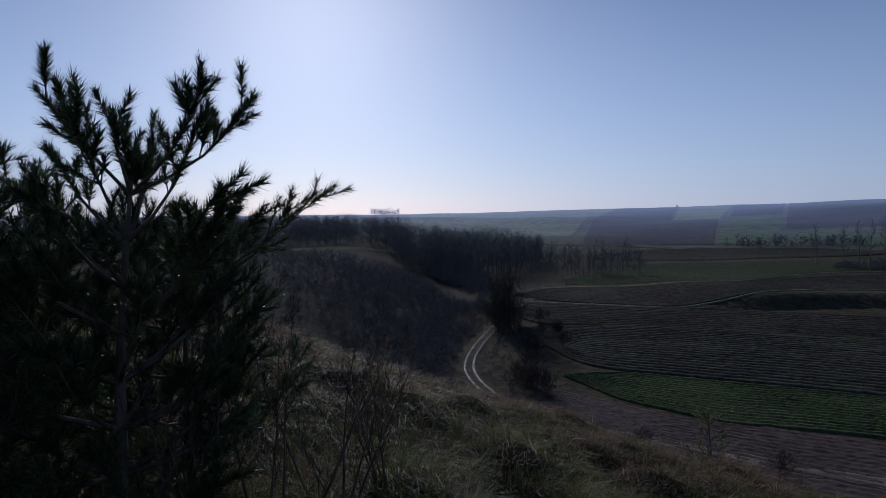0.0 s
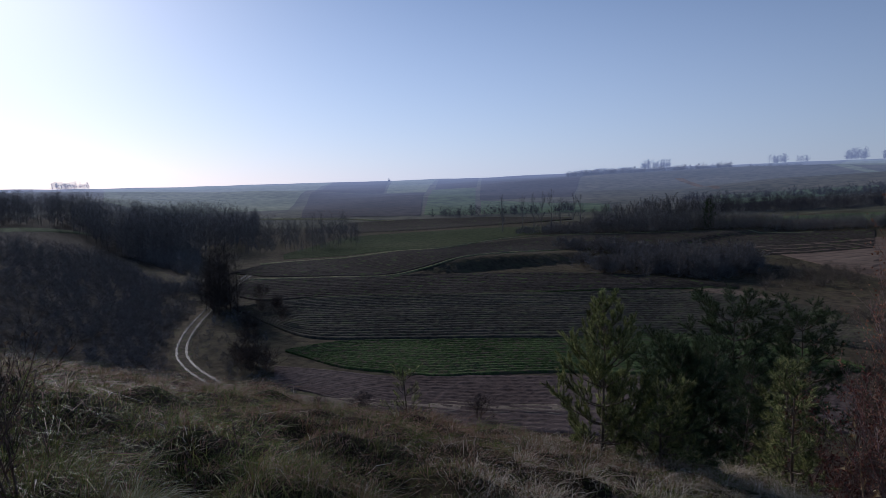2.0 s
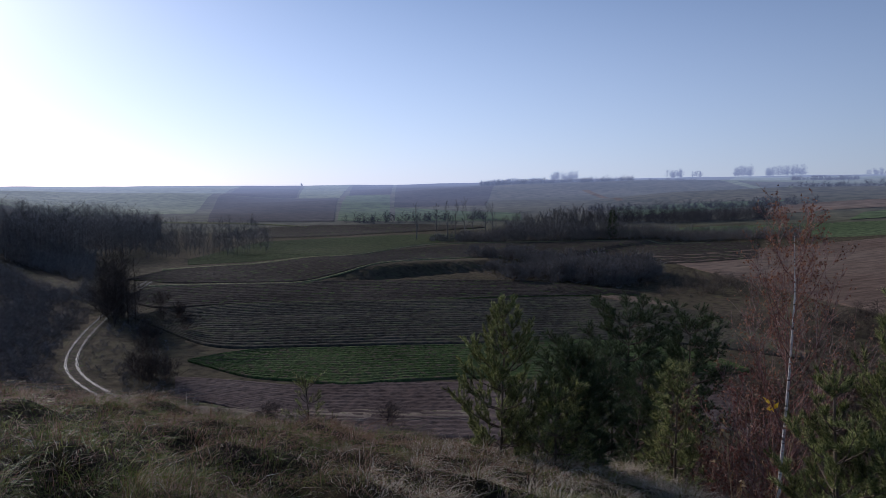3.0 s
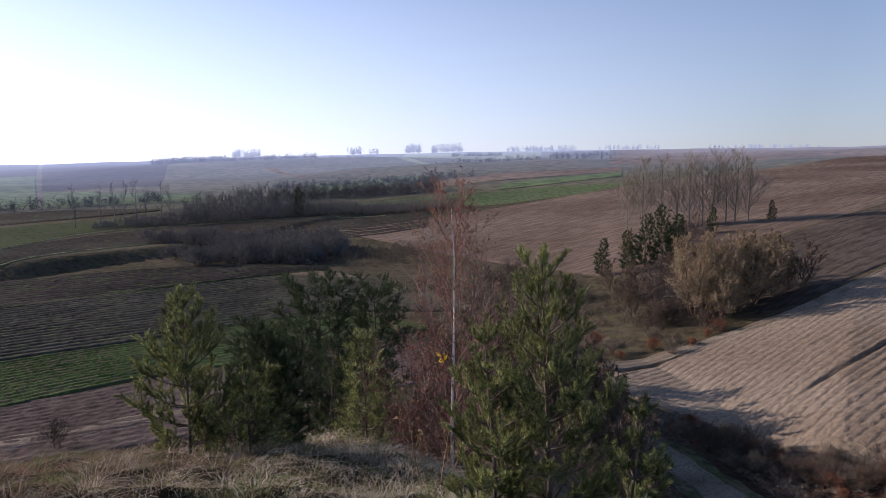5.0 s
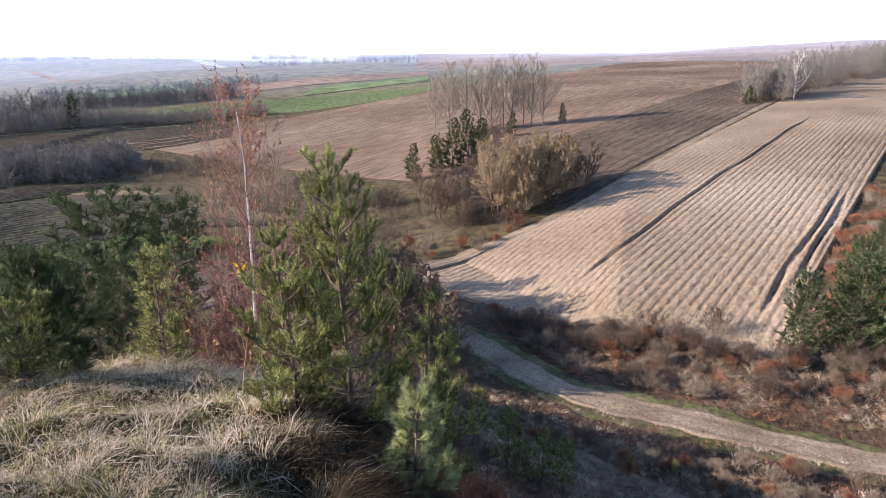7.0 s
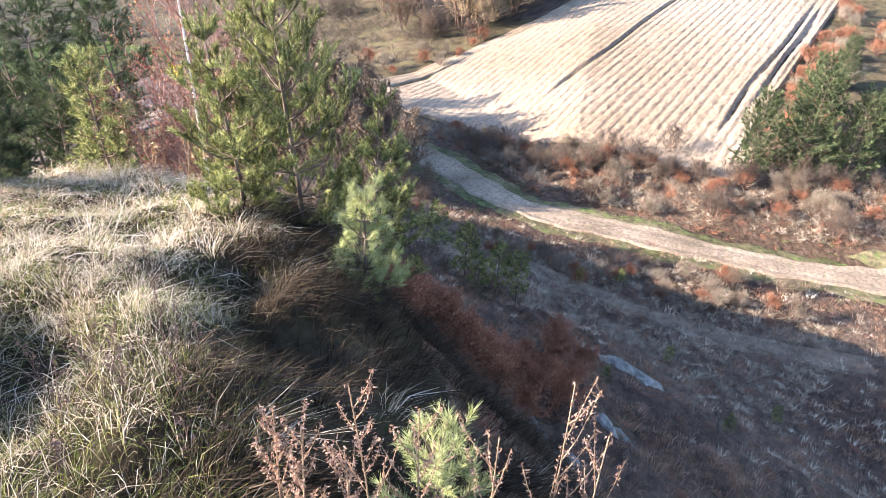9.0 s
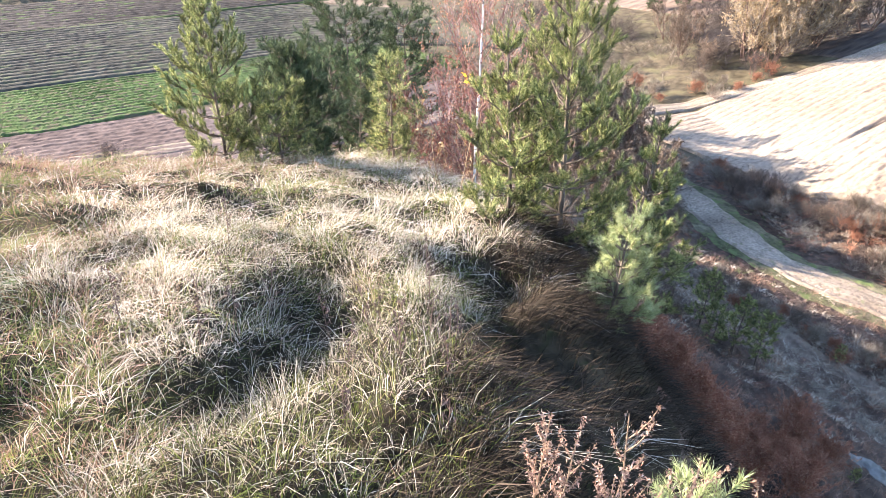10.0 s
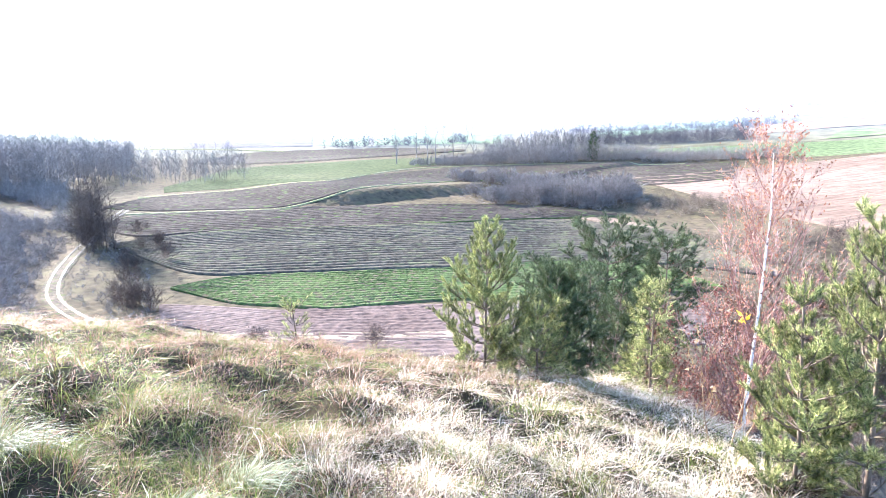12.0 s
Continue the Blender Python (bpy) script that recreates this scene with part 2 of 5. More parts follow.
def knoll(x, y):
    top = -0.05 - 0.24 * x - 0.05 * y
    top = smin(top, 2.2 + 0 * x, 1.5)
    s = (x - 1.75) * 0.34 - (y - 0.15) * 0.94
    sp = 0.5 * (s + np.sqrt(s * s + 0.15))
    e = (x - 6.5) * 0.94 - (y - 1.7) * 0.34
    ep = 0.5 * (e + np.sqrt(e * e + 0.4))
    drop = 1.15 * sp + 0.75 * smin(ep, 2.5 + 0.1 * ep, 1.0)
    bank = top - drop + 0.6 * np.maximum(drop - 9, 0)
    u = x * 0.643 + y * 0.766
    side = -1.75 - 0.58 * (u - 8.6)
    a = np.clip((x * -0.848 + y * 0.53), 0, 60)
    dr = np.hypot(x + 0.848 * a, y - 0.53 * a)
    cone = -0.9 - 0.58 * (dr - 10)
    z = smin(smin(bank, side, 1.2), cone, 1.5)
    d = np.hypot(x, y)
    hum = np.abs(np.sin(2.6 * x + 1.1 * np.sin(1.9 * y + 0.5) + 0.6)) * np.abs(np.sin(2.9 * y + 0.9 * x + 1.2 * np.sin(1.7 * x)))
    z = z + (0.1 * np.sqrt(hum + 0.04) - 0.05) * (1 - sstep(9, 14, d)) * (0.8 + 0.8 * wave(x, y, 3.3, 6)) + 0.09 * wave(x, y, 1.45, 11) * (1 - sstep(9, 14, d))
    for hx, hy, r, deep in HOLLOWS:
        z = z - deep * np.exp(-((x - hx) ** 2 + (y - hy) ** 2) / (r * r))
    return z + 0.05 * wave(x, y, 2.3, 3) * (1 - sstep(15, 30, d)) + 0.35 * wave(x, y, 11, 4) * sstep(9, 18, d) + (0.4 * wave(x, y, 4.7, 9) + 0.16 * wave(x, y, 2.1, 12)) * sstep(7, 13, d) * (1 - sstep(34, 42, d))


def land(x, y):
    """The ground's height."""
    x, y = np.asarray(x, float), np.asarray(y, float)
    v, k = valley(x, y), knoll(x, y)
    return -smin(-v, -k, 3.0)


def at(x, y, dz=0.0):
    return Vector((x, y, float(land(x, y)) + dz))


def polar(az, d):
    a = math.radians(az)
    return d * math.sin(a), d * math.cos(a)
# ---- building blocks ----
def mesh_of(name, verts, faces, material, smooth=False):
    """A mesh from arrays; faces is a list of index arrays with three or four columns."""
    me = bpy.data.meshes.new(name)
    verts = np.asarray(verts, np.float32)
    faces = [np.asarray(f, np.int32) for f in faces if len(f)]
    loops = np.concatenate([f.ravel() for f in faces])
    sizes = np.concatenate([np.full(len(f), f.shape[1], np.int32) for f in faces])
    me.vertices.add(len(verts))
    me.vertices.foreach_set("co", verts.ravel())
    me.loops.add(len(loops))
    me.loops.foreach_set("vertex_index", loops)
    me.polygons.add(len(sizes))
    starts = np.concatenate([[0], np.cumsum(sizes)[:-1]]).astype(np.int32)
    me.polygons.foreach_set("loop_start", starts)
    if smooth:
        me.polygons.foreach_set("use_smooth", np.ones(len(sizes), bool))
    me.update(calc_edges=True)
    me.materials.append(material)
    return me


def thing(name, label, category, m=None, group="", kind=""):
    ob = new(name)
    if m is not None:
        ob.matrix_world = m
    return tagged(ob, label, category, group, kind)


def part(name, me, parent, label=""):
    ob = new(name, me)
    ob.parent = parent
    return tagged(ob, label)


def grid_faces(nu, nv, closed=False):
    i, j = np.meshgrid(np.arange(nu - 1), np.arange(nv if closed else nv - 1), indexing="ij")
    j2 = (j + 1) % nv
    return np.stack([i * nv + j, (i + 1) * nv + j, (i + 1) * nv + j2, i * nv + j2], -1).reshape(-1, 4)


def sheet(name, x, y, dz, material, label, category):
    """A sheet draped over the land; x, y, dz are grids."""
    z = land(x, y) + dz
    v = np.stack([x, y, z], -1).reshape(-1, 3)
    me = mesh_of(name, v, [grid_faces(*x.shape)[:, ::-1]], material, True)
    return tagged(new(name, me), label, category, kind="structure")


# ---- the ground: one sheet from the knoll to beyond the skyline ----
def ground():
    az = np.concatenate([np.arange(-60, 140, 0.6), np.arange(140, 300, 4.0)])
    d = np.concatenate([[0.02], np.arange(0.25, 14, 0.16), np.geomspace(14, 90, 110)[0:], np.geomspace(91.5, 1600, 150), np.geomspace(1700, 4700, 12)])
    dd, aa = np.meshgrid(d, np.radians(az), indexing="ij")
    x, y = dd * np.sin(aa), dd * np.cos(aa)
    v = np.stack([x, y, land(x, y)], -1).reshape(-1, 3)
    f = grid_faces(len(d), len(az), True)[:, ::-1]
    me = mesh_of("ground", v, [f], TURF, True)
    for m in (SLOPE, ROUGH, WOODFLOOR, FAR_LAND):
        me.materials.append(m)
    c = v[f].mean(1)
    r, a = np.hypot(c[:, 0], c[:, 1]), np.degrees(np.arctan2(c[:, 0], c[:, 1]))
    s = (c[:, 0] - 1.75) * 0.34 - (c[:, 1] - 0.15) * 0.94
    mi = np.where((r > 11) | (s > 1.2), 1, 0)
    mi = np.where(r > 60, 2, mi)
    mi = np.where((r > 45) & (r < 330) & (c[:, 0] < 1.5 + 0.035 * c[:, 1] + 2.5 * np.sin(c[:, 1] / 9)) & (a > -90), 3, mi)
    # beyond 330 m the ground takes the haze-emitting material
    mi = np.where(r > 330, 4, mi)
    me.polygons.foreach_set("material_index", mi.astype(np.int32))
    return tagged(new("ground", me), "grassy hill above a wide farmed valley", "ground", kind="structure")


ground()


def furrows(v, spacing, height, wob, sharp=5):
    """Ridges with narrow hollows between, none quite like the next."""
    a = v / spacing + wob / 6.28
    k = np.floor(a)
    own = 0.6 + 0.4 * np.abs(np.sin(k * 12.9898) * 43.7 % 1)
    return height * (1 - own * np.abs(np.cos(np.pi * a)) ** sharp)


def field_round(name, az, near, far, material, label, spacing=1.0, height=0.12, step=0.25, lift=0.05):
    """A field whose rows bend round the foot of the hill, between two distances given by azimuth."""
    a = np.arange(az[0], az[-1] + 0.01, 0.5)
    lo, hi = np.interp(a, az, near), np.interp(a, az, far)
    for _ in range(3):
        lo, hi = (np.convolve(np.pad(v, 2, "reflect", reflect_type="odd"), np.ones(5) / 5, "valid") for v in (lo, hi))
    hi = np.maximum(hi, lo + 0.3)
    n = max(6, int((hi - lo).max() / step))
    k = np.linspace(0, 1, n)
    d = lo[None] + (hi - lo)[None] * k[:, None]
    aa = np.radians(np.broadcast_to(a, d.shape))
    x, y = d * np.sin(aa), d * np.cos(aa)
    row = k[:, None] * (hi - lo).mean()
    dz = lift + furrows(row, spacing, height, 0.5 * wave(x, y, 40, 5)) + 0.05 * wave(x, y, 3.1, 7)
    dz = np.where(np.minimum(k, 1 - k)[:, None] < 0.5 / n, 0.0, dz)
    return sheet(name, x, y, dz, material, label, "field")


ROW = np.array((0.893, -0.45))
ACROSS = np.array((0.45, 0.893))
CORNER = np.array((51.5, -13.0))


def rut_line(n, r):
    """Where a wheel rut among the rows lies, at a way r up the slope."""
    return n + 0.22 * np.sin(r / 8 + n) + 0.12 * np.sin(r / 3.3 + 2 * n) - (0.6 * np.exp(-((r - 32) / 14) ** 2) if n < 3 else 0.025 * (r - 30))


RUTS = ((14.9, 6, 112), (16.4, 6, 9), (20.3, 16, 26), (-1.6, 4, 48), (-2.7, 10, 46))


def field_straight(name, r0, r1, n0, n1, material, label, spacing=2.6, height=0.25, step=0.4, lift=0.06, ruts=(), steps=220):
    """A field on the far slope, its rows running straight up the hill."""
    n = np.linspace(n0, n1, max(8, int((n1 - n0) / step)))
    r = np.linspace(0, 1, steps) ** 1.4
    rr, nn = np.meshgrid(r0 + (r1 - r0) * r, n, indexing="ij")
    if ruts:
        nn = n0 + (nn - n0) * (1 + 0.22 * sstep(40, 0, rr))
    x = CORNER[0] + rr * ROW[0] + nn * ACROSS[0]
    y = CORNER[1] + rr * ROW[1] + nn * ACROSS[1]
    clod = np.random.default_rng(8).normal(size=rr.shape)
    for _ in range(2):
        clod = (clod + np.roll(clod, 1, 0) + np.roll(clod, 1, 1) + np.roll(clod, -1, 1)) / 2.6
    clod = np.clip(0.85 + 0.22 * clod, 0.3, 1.5)
    worn = 1.0 + 0 * nn
    if ruts:
        worn = (1 - 0.3 * sstep(13, 17, nn)) * (1 - 0.6 * sstep(60, 130, rr))
    dz = lift + worn * clod * (furrows(nn, spacing, height, 0.5 * wave(rr, nn, 60, 5) + 0.1 * wave(rr, nn, 9, 3), 6 if ruts else 3)) + 0.03 * wave(x, y, 4.1, 7)
    for n1r, a, z in ruts:
        ends = sstep(a - 1, a + 6, rr) * sstep(z + 1, z - 14, rr) * np.clip(0.55 + 0.5 * clod, 0.4, 1.2)
        dz = dz - 0.27 * ends * np.exp(-((nn - rut_line(n1r, rr)) / 0.3) ** 4)
        dz = dz + 0.03 * ends * np.exp(-((np.abs(nn - rut_line(n1r, rr)) - 0.6) / 0.22) ** 2)
    rim = np.ones(rr.shape, bool)
    rim[1:-1, 1:-1] = False
    return sheet(name, x, y, np.where(rim, 0.0, np.maximum(dz, 0.02)), material, label, "field")


def ribbon(name, pts, width, material, label, category, lift=0.08, ruts=0.1):
    """A way along a bent line, with two worn wheel ruts."""
    p = np.array(pts, float)
    for _ in range(3):
        q = np.empty((2 * len(p) - 2, 2))
        q[0::2], q[1::2] = 0.75 * p[:-1] + 0.25 * p[1:], 0.25 * p[:-1] + 0.75 * p[1:]
        p = np.concatenate([p[:1], q, p[-1:]])
    seg = np.hypot(*(p[1:] - p[:-1]).T)
    along = np.concatenate([[0], np.cumsum(seg)])
    t = np.arange(0, along[-1], 0.7)
    c = np.stack([np.interp(t, along, p[:, 0]), np.interp(t, along, p[:, 1])], -1)
    g = np.gradient(c, axis=0)
    g /= np.hypot(g[:, 0], g[:, 1])[:, None]
    nrm = np.stack([-g[:, 1], g[:, 0]], -1)
    off = np.linspace(-1, 1, 15)
    w = width / 2 * (1 + 0.09 * np.sin(t * 0.9) + 0.1 * np.sin(t * 0.37 + 1) + (0.08 if width > 0.5 else 0.3) * np.sin(t * 2.3 + width))
    x = c[:, 0:1] + nrm[:, 0:1] * off[None] * w[:, None]
    y = c[:, 1:2] + nrm[:, 1:2] * off[None] * w[:, None]
    zc = land(c[:, 0], c[:, 1])
    dz = lift - ruts * np.exp(-((np.abs(off) - 0.5) / 0.16) ** 2)[None] * (0.8 + 0.3 * wave(x, y, 5, 3)) - 0.25 * (np.abs(off) > 0.97)[None] + 0 * x
    z = 0.5 * land(x, y) + 0.5 * zc[:, None]
    z = np.maximum(z, land(x, y) - 0.02) + dz
    me = mesh_of(name, np.stack([x, y, z], -1).reshape(-1, 3), [grid_faces(*x.shape)[:, ::-1]], material, True)
    return tagged(new(name, me), label, category, kind="structure")


AZ = (6.6, 9, 12, 16, 24, 36, 46, 56, 64)
field_round("field_reddish", (10, 20, 30, 40, 52, 60), (72, 60, 56, 56, 60, 66), (80, 72.6, 72.6, 74, 78, 82), SOIL_RED, "narrow reddish-brown ploughed field at the foot of the hill", 1.0, 0.1)
field_round("field_crop", (11, 15.6, 24.5, 36, 44, 52, 60), (86.5, 76.8, 71.6, 74.6, 76, 80, 88), (87, 91, 90, 91.5, 97, 103, 90), CROP, "bright green strip of young crop rows", 1.0, 0.2)
field_round("field_weedy", AZ, (120, 107, 94, 91, 90, 91.5, 97.5, 101, 99), (121, 124, 126, 127, 127, 130, 139, 131, 101), SOIL_WEEDY, "dull green-brown field with curving plough rows", 1.5, 0.27)
field_round("field_dark", (5.8, 8, 14, 20, 25.2, 28.8, 36.4, 42, 51), (141, 126, 127.4, 127.4, 127.4, 127.4, 132, 137, 146), (143, 155, 154, 153, 156, 157, 160, 160, 150), SOIL_DARK, "dark ploughed field with thin green weeds", 2.0, 0.26, 0.4)
field_round("field_upper", (6.5, 9.4, 14, 20, 25, 29, 36.4, 46, 54, 60), (170, 160, 158, 156, 163, 178, 201, 208, 200, 214), (172, 187, 193, 197, 201, 228, 250, 255, 262, 262), SOIL_DARK, "dark ploughed field beyond a grassy baulk", 3.0, 0.2, 0.8)
field_round("meadow_pale", (11, 16.5, 24.5, 30.5, 35), (198, 202, 204, 246, 264), (212, 262, 286, 302, 300), MEADOW, "pale green meadow beside the woods", 6.0, 0.1, 1.5)
field_round("verge_baulk", (8, 14, 20, 25.2, 28.8, 36.4), (156.5, 154.5, 153.2, 160.5, 176.5, 199), (158, 156, 154.6, 162, 178, 200.6), VERGE, "thin pale grass baulk between ploughed fields", 2, 0.1, 0.4, 0.15)
field_round("verge_upper", (9, 16.5, 24.6, 30.8, 36, 56), (186, 195, 201, 244, 253, 259), (189.5, 198.5, 204, 247, 255, 260.5), VERGE, "pale grass verge along the upper field", 2, 0.1, 0.6, 0.15)
field_round("verge_middle", (8, 15, 30, 50), (121.5, 126.5, 126.2, 144), (123.2, 128.2, 127.8, 146), MEADOW, "thin green grass strip between plough rows", 2, 0.1, 0.4, 0.15)
field_round("verge_end", (46, 49, 53, 57, 60, 64), (144, 139.5, 124, 114, 109, 100), (147, 147.5, 138, 125, 116, 104), HEADLAND, "pale worn headland round the field's end", 3, 0.05, 0.6, 0.12)
field_round("field_far_dark", (13, 16.9, 23.6, 30.3, 37), (300, 282, 292, 322, 340), (312, 360, 378, 384, 350), SOIL_DARK, "far dark ploughed field below the hills", 6, 0.2, 3, 0.3)
field_round("field_brown_low", (60, 65, 72, 76.5, 78), (172, 150, 131, 124, 116), (190, 255, 258, 272, 286), BROWN, "brown harrowed field sloping up from the hollow", 4, 0.1, 0.9)

field_straight("field_rows", 0, 200, -4.2, 26.3, STUBBLE, "tan harrowed field with long straight rows", 0.92, 0.13, 0.11, 0.24, RUTS, 420)
field_straight("headland_rows", -1.6, 3.2, -5.5, 34, STUBBLE, "brown headland along the foot of the tan field", 1.1, 0.08, 0.2, 0.25)
field_straight("field_shaded", 30, 330, 29.2, 57, STRIP, "ploughed strip beside the farm track, darkened for tree shade", 2.8, 0.16, 0.3)
field_straight("field_brown", 40, 460, 58.5, 190, BROWN, "wide brown harrowed field on the far slope", 7.0, 0.16, 1.6)
field_straight("field_top", 205, 520, -60, 27, STUBBLE, "pale stubble on the brow of the hill", 6.0, 0.2, 2.0)


def along(n, r0, r1):
    """A line up the slope among the rows."""
    r = np.arange(r0, r1, 1.5)
    m = rut_line(n, r)
    return np.stack([CORNER[0] + r * ROW[0] + m * ACROSS[0], CORNER[1] + r * ROW[1] + m * ACROSS[1]], -1)


for n, r0, r1 in RUTS:
    ribbon("rut", along(n, r0, r1), 0.3 if n != 14.9 else 0.42, STRIP, "dark wheel rut in the tan field", "rut", 0.09, 0.03)


def far_field(name, corners, material, label):
    """A field on the distant hills: azimuth and distance of its four corners, the near two first, going round."""
    u, v = np.meshgrid(np.linspace(0, 1, 40), np.linspace(0, 1, 40))
    nl, nr, fr, fl = (np.array(c, float) for c in corners)
    a, d = ((1 - v) * ((1 - u) * nl[k] + u * nr[k]) + v * ((1 - u) * fl[k] + u * fr[k]) for k in (0, 1))
    a = np.radians(a)
    return sheet(name, d * np.sin(a), d * np.cos(a), 0.3, material, label, "field")


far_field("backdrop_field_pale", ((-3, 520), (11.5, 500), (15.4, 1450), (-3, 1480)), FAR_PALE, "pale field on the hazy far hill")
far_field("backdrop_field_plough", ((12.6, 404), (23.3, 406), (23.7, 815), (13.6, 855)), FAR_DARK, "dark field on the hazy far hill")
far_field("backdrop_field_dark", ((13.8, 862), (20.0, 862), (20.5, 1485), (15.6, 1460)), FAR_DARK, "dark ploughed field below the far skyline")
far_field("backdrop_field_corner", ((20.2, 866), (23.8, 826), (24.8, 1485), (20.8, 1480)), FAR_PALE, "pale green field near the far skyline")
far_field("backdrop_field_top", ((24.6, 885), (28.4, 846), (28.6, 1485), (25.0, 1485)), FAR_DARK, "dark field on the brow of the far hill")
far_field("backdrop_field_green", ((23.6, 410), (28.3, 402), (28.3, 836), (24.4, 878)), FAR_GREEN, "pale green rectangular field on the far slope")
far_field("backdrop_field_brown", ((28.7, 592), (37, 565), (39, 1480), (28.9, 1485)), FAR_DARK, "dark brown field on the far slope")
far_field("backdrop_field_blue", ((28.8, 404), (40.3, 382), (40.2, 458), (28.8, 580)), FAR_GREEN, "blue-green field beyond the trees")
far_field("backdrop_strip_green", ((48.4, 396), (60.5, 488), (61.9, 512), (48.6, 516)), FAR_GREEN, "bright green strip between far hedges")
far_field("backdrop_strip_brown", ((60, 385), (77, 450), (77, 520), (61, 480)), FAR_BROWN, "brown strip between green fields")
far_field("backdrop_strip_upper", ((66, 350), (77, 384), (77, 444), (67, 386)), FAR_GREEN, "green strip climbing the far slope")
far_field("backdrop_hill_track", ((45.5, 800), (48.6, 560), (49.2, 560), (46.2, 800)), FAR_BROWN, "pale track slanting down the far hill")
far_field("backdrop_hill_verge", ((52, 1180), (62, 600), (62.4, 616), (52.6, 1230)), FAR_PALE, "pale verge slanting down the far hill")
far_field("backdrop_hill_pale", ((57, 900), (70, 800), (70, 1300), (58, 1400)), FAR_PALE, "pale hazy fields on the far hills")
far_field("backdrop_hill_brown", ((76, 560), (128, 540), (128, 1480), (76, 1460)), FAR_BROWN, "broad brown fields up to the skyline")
field_round("field_corn", (48.5, 54.8, 58.9, 65, 72, 76.2, 78), (304, 302, 300, 272, 288, 304, 330), (312, 322, 329, 337, 351, 339, 336), GREEN, "bright green winter corn strip", 5, 0.1, 1.0)
field_round("verge_far", (9, 13.9, 19.5, 21), (414, 394, 368, 360), (420, 400, 372, 362), VERGE, "pale grass edge below the far hill", 4, 0.1, 1.5, 0.5)
field_round("meadow_clearing", (-14, -10, -5.6, -4), (224, 228, 257, 268), (238, 246, 267, 272), GREEN, "green clearing between dark woods", 4, 0.1, 1.5, 0.2)

ROAD = [(44, -60), (39, -42), (37.5, -30), (38, -19.5), (39.1, -14.8), (41.2, -8.3), (43, -0.7), (47.5, 3.9), (53, 9.7), (59, 18), (60, 34), (45, 45), (25, 57), (11, 66), (6.6, 73.5), (4.0, 83), (3.4, 92), (6.0, 107), (10.2, 122), (14, 137), (18.3, 150), (24, 166)]
WAY = np.array(ROAD, float)


def off_road(x, y):
    """How far a place lies from the middle of the farm road."""
    p, a, d = np.array((x, y)), WAY[:-1], WAY[1:] - WAY[:-1]
    k = np.clip(((p - a) * d).sum(1) / (d * d).sum(1), 0, 1)
    return float(np.hypot(*(a + d * k[:, None] - p).T).min())


ribbon("verge_road", ROAD[:15], 5.6, SIDE, "green grass verge along the farm road", "verge", 0.03, 0.0)
ribbon("road_farm", ROAD[:15], 3.0, DIRT, "sandy farm road with worn wheel ruts", "road", 0.14)
LOWER = ROAD[14:]
ribbon("verge_valley", LOWER, 3.8, ROUGH, "rough grass verge along the valley road", "verge", 0.03, 0.0)
ribbon("road_valley", LOWER, 2.6, MUD, "muddy valley road with a grassy middle", "road", 0.12, 0.05)


def beside(pts, off):
    """A line running beside another at a steady distance."""
    p = np.array(pts, float)
    for _ in range(2):
        q = np.empty((2 * len(p) - 2, 2))
        q[0::2], q[1::2] = 0.75 * p[:-1] + 0.25 * p[1:], 0.25 * p[:-1] + 0.75 * p[1:]
        p = np.concatenate([p[:1], q, p[-1:]])
    g = np.gradient(p, axis=0)
    g /= np.hypot(g[:, 0], g[:, 1])[:, None]
    return p + np.stack([-g[:, 1], g[:, 0]], -1) * off


for off in (-0.62, 0.62):
    ribbon("wheel_rut", beside(LOWER, off), 0.34, WET, "wet pale wheel rut of the valley road", "rut", 0.17, 0.05)
SCAR = [(-11, 215), (-8, 209), (-1.8, 192.5), (4, 172), (7.5, 158)]
ribbon("bank_scar", SCAR, 4.5, ROUGH, "bare brown eroded bank between woods", "bank", 0.1, 0.0)
ribbon("track_brow", along(57.7, 42, 300), 1.1, STRIP, "dark furrow along the strip's upper edge", "rut", 0.1, 0.1)
ribbon("footpath", [(35, 3), (33.6, -1.6), (32.3, -5.5), (30.8, -9.5), (29.5, -14), (29, -20)], 1.7, HEADLAND, "pale trodden strip across the foot of the slope", "path", 0.07, 0.03)
ribbon("track_field", [(58, 16), (64, 19.5), (71.2, 17.2), (79, 9.3), (87, 1.0), (101, -8), (116.5, -15.6), (163, -37.8), (230, -71.5), (330, -122)], 2.3, DIRT, "dirt track beside the tan field", "track", 0.26, 0.14)
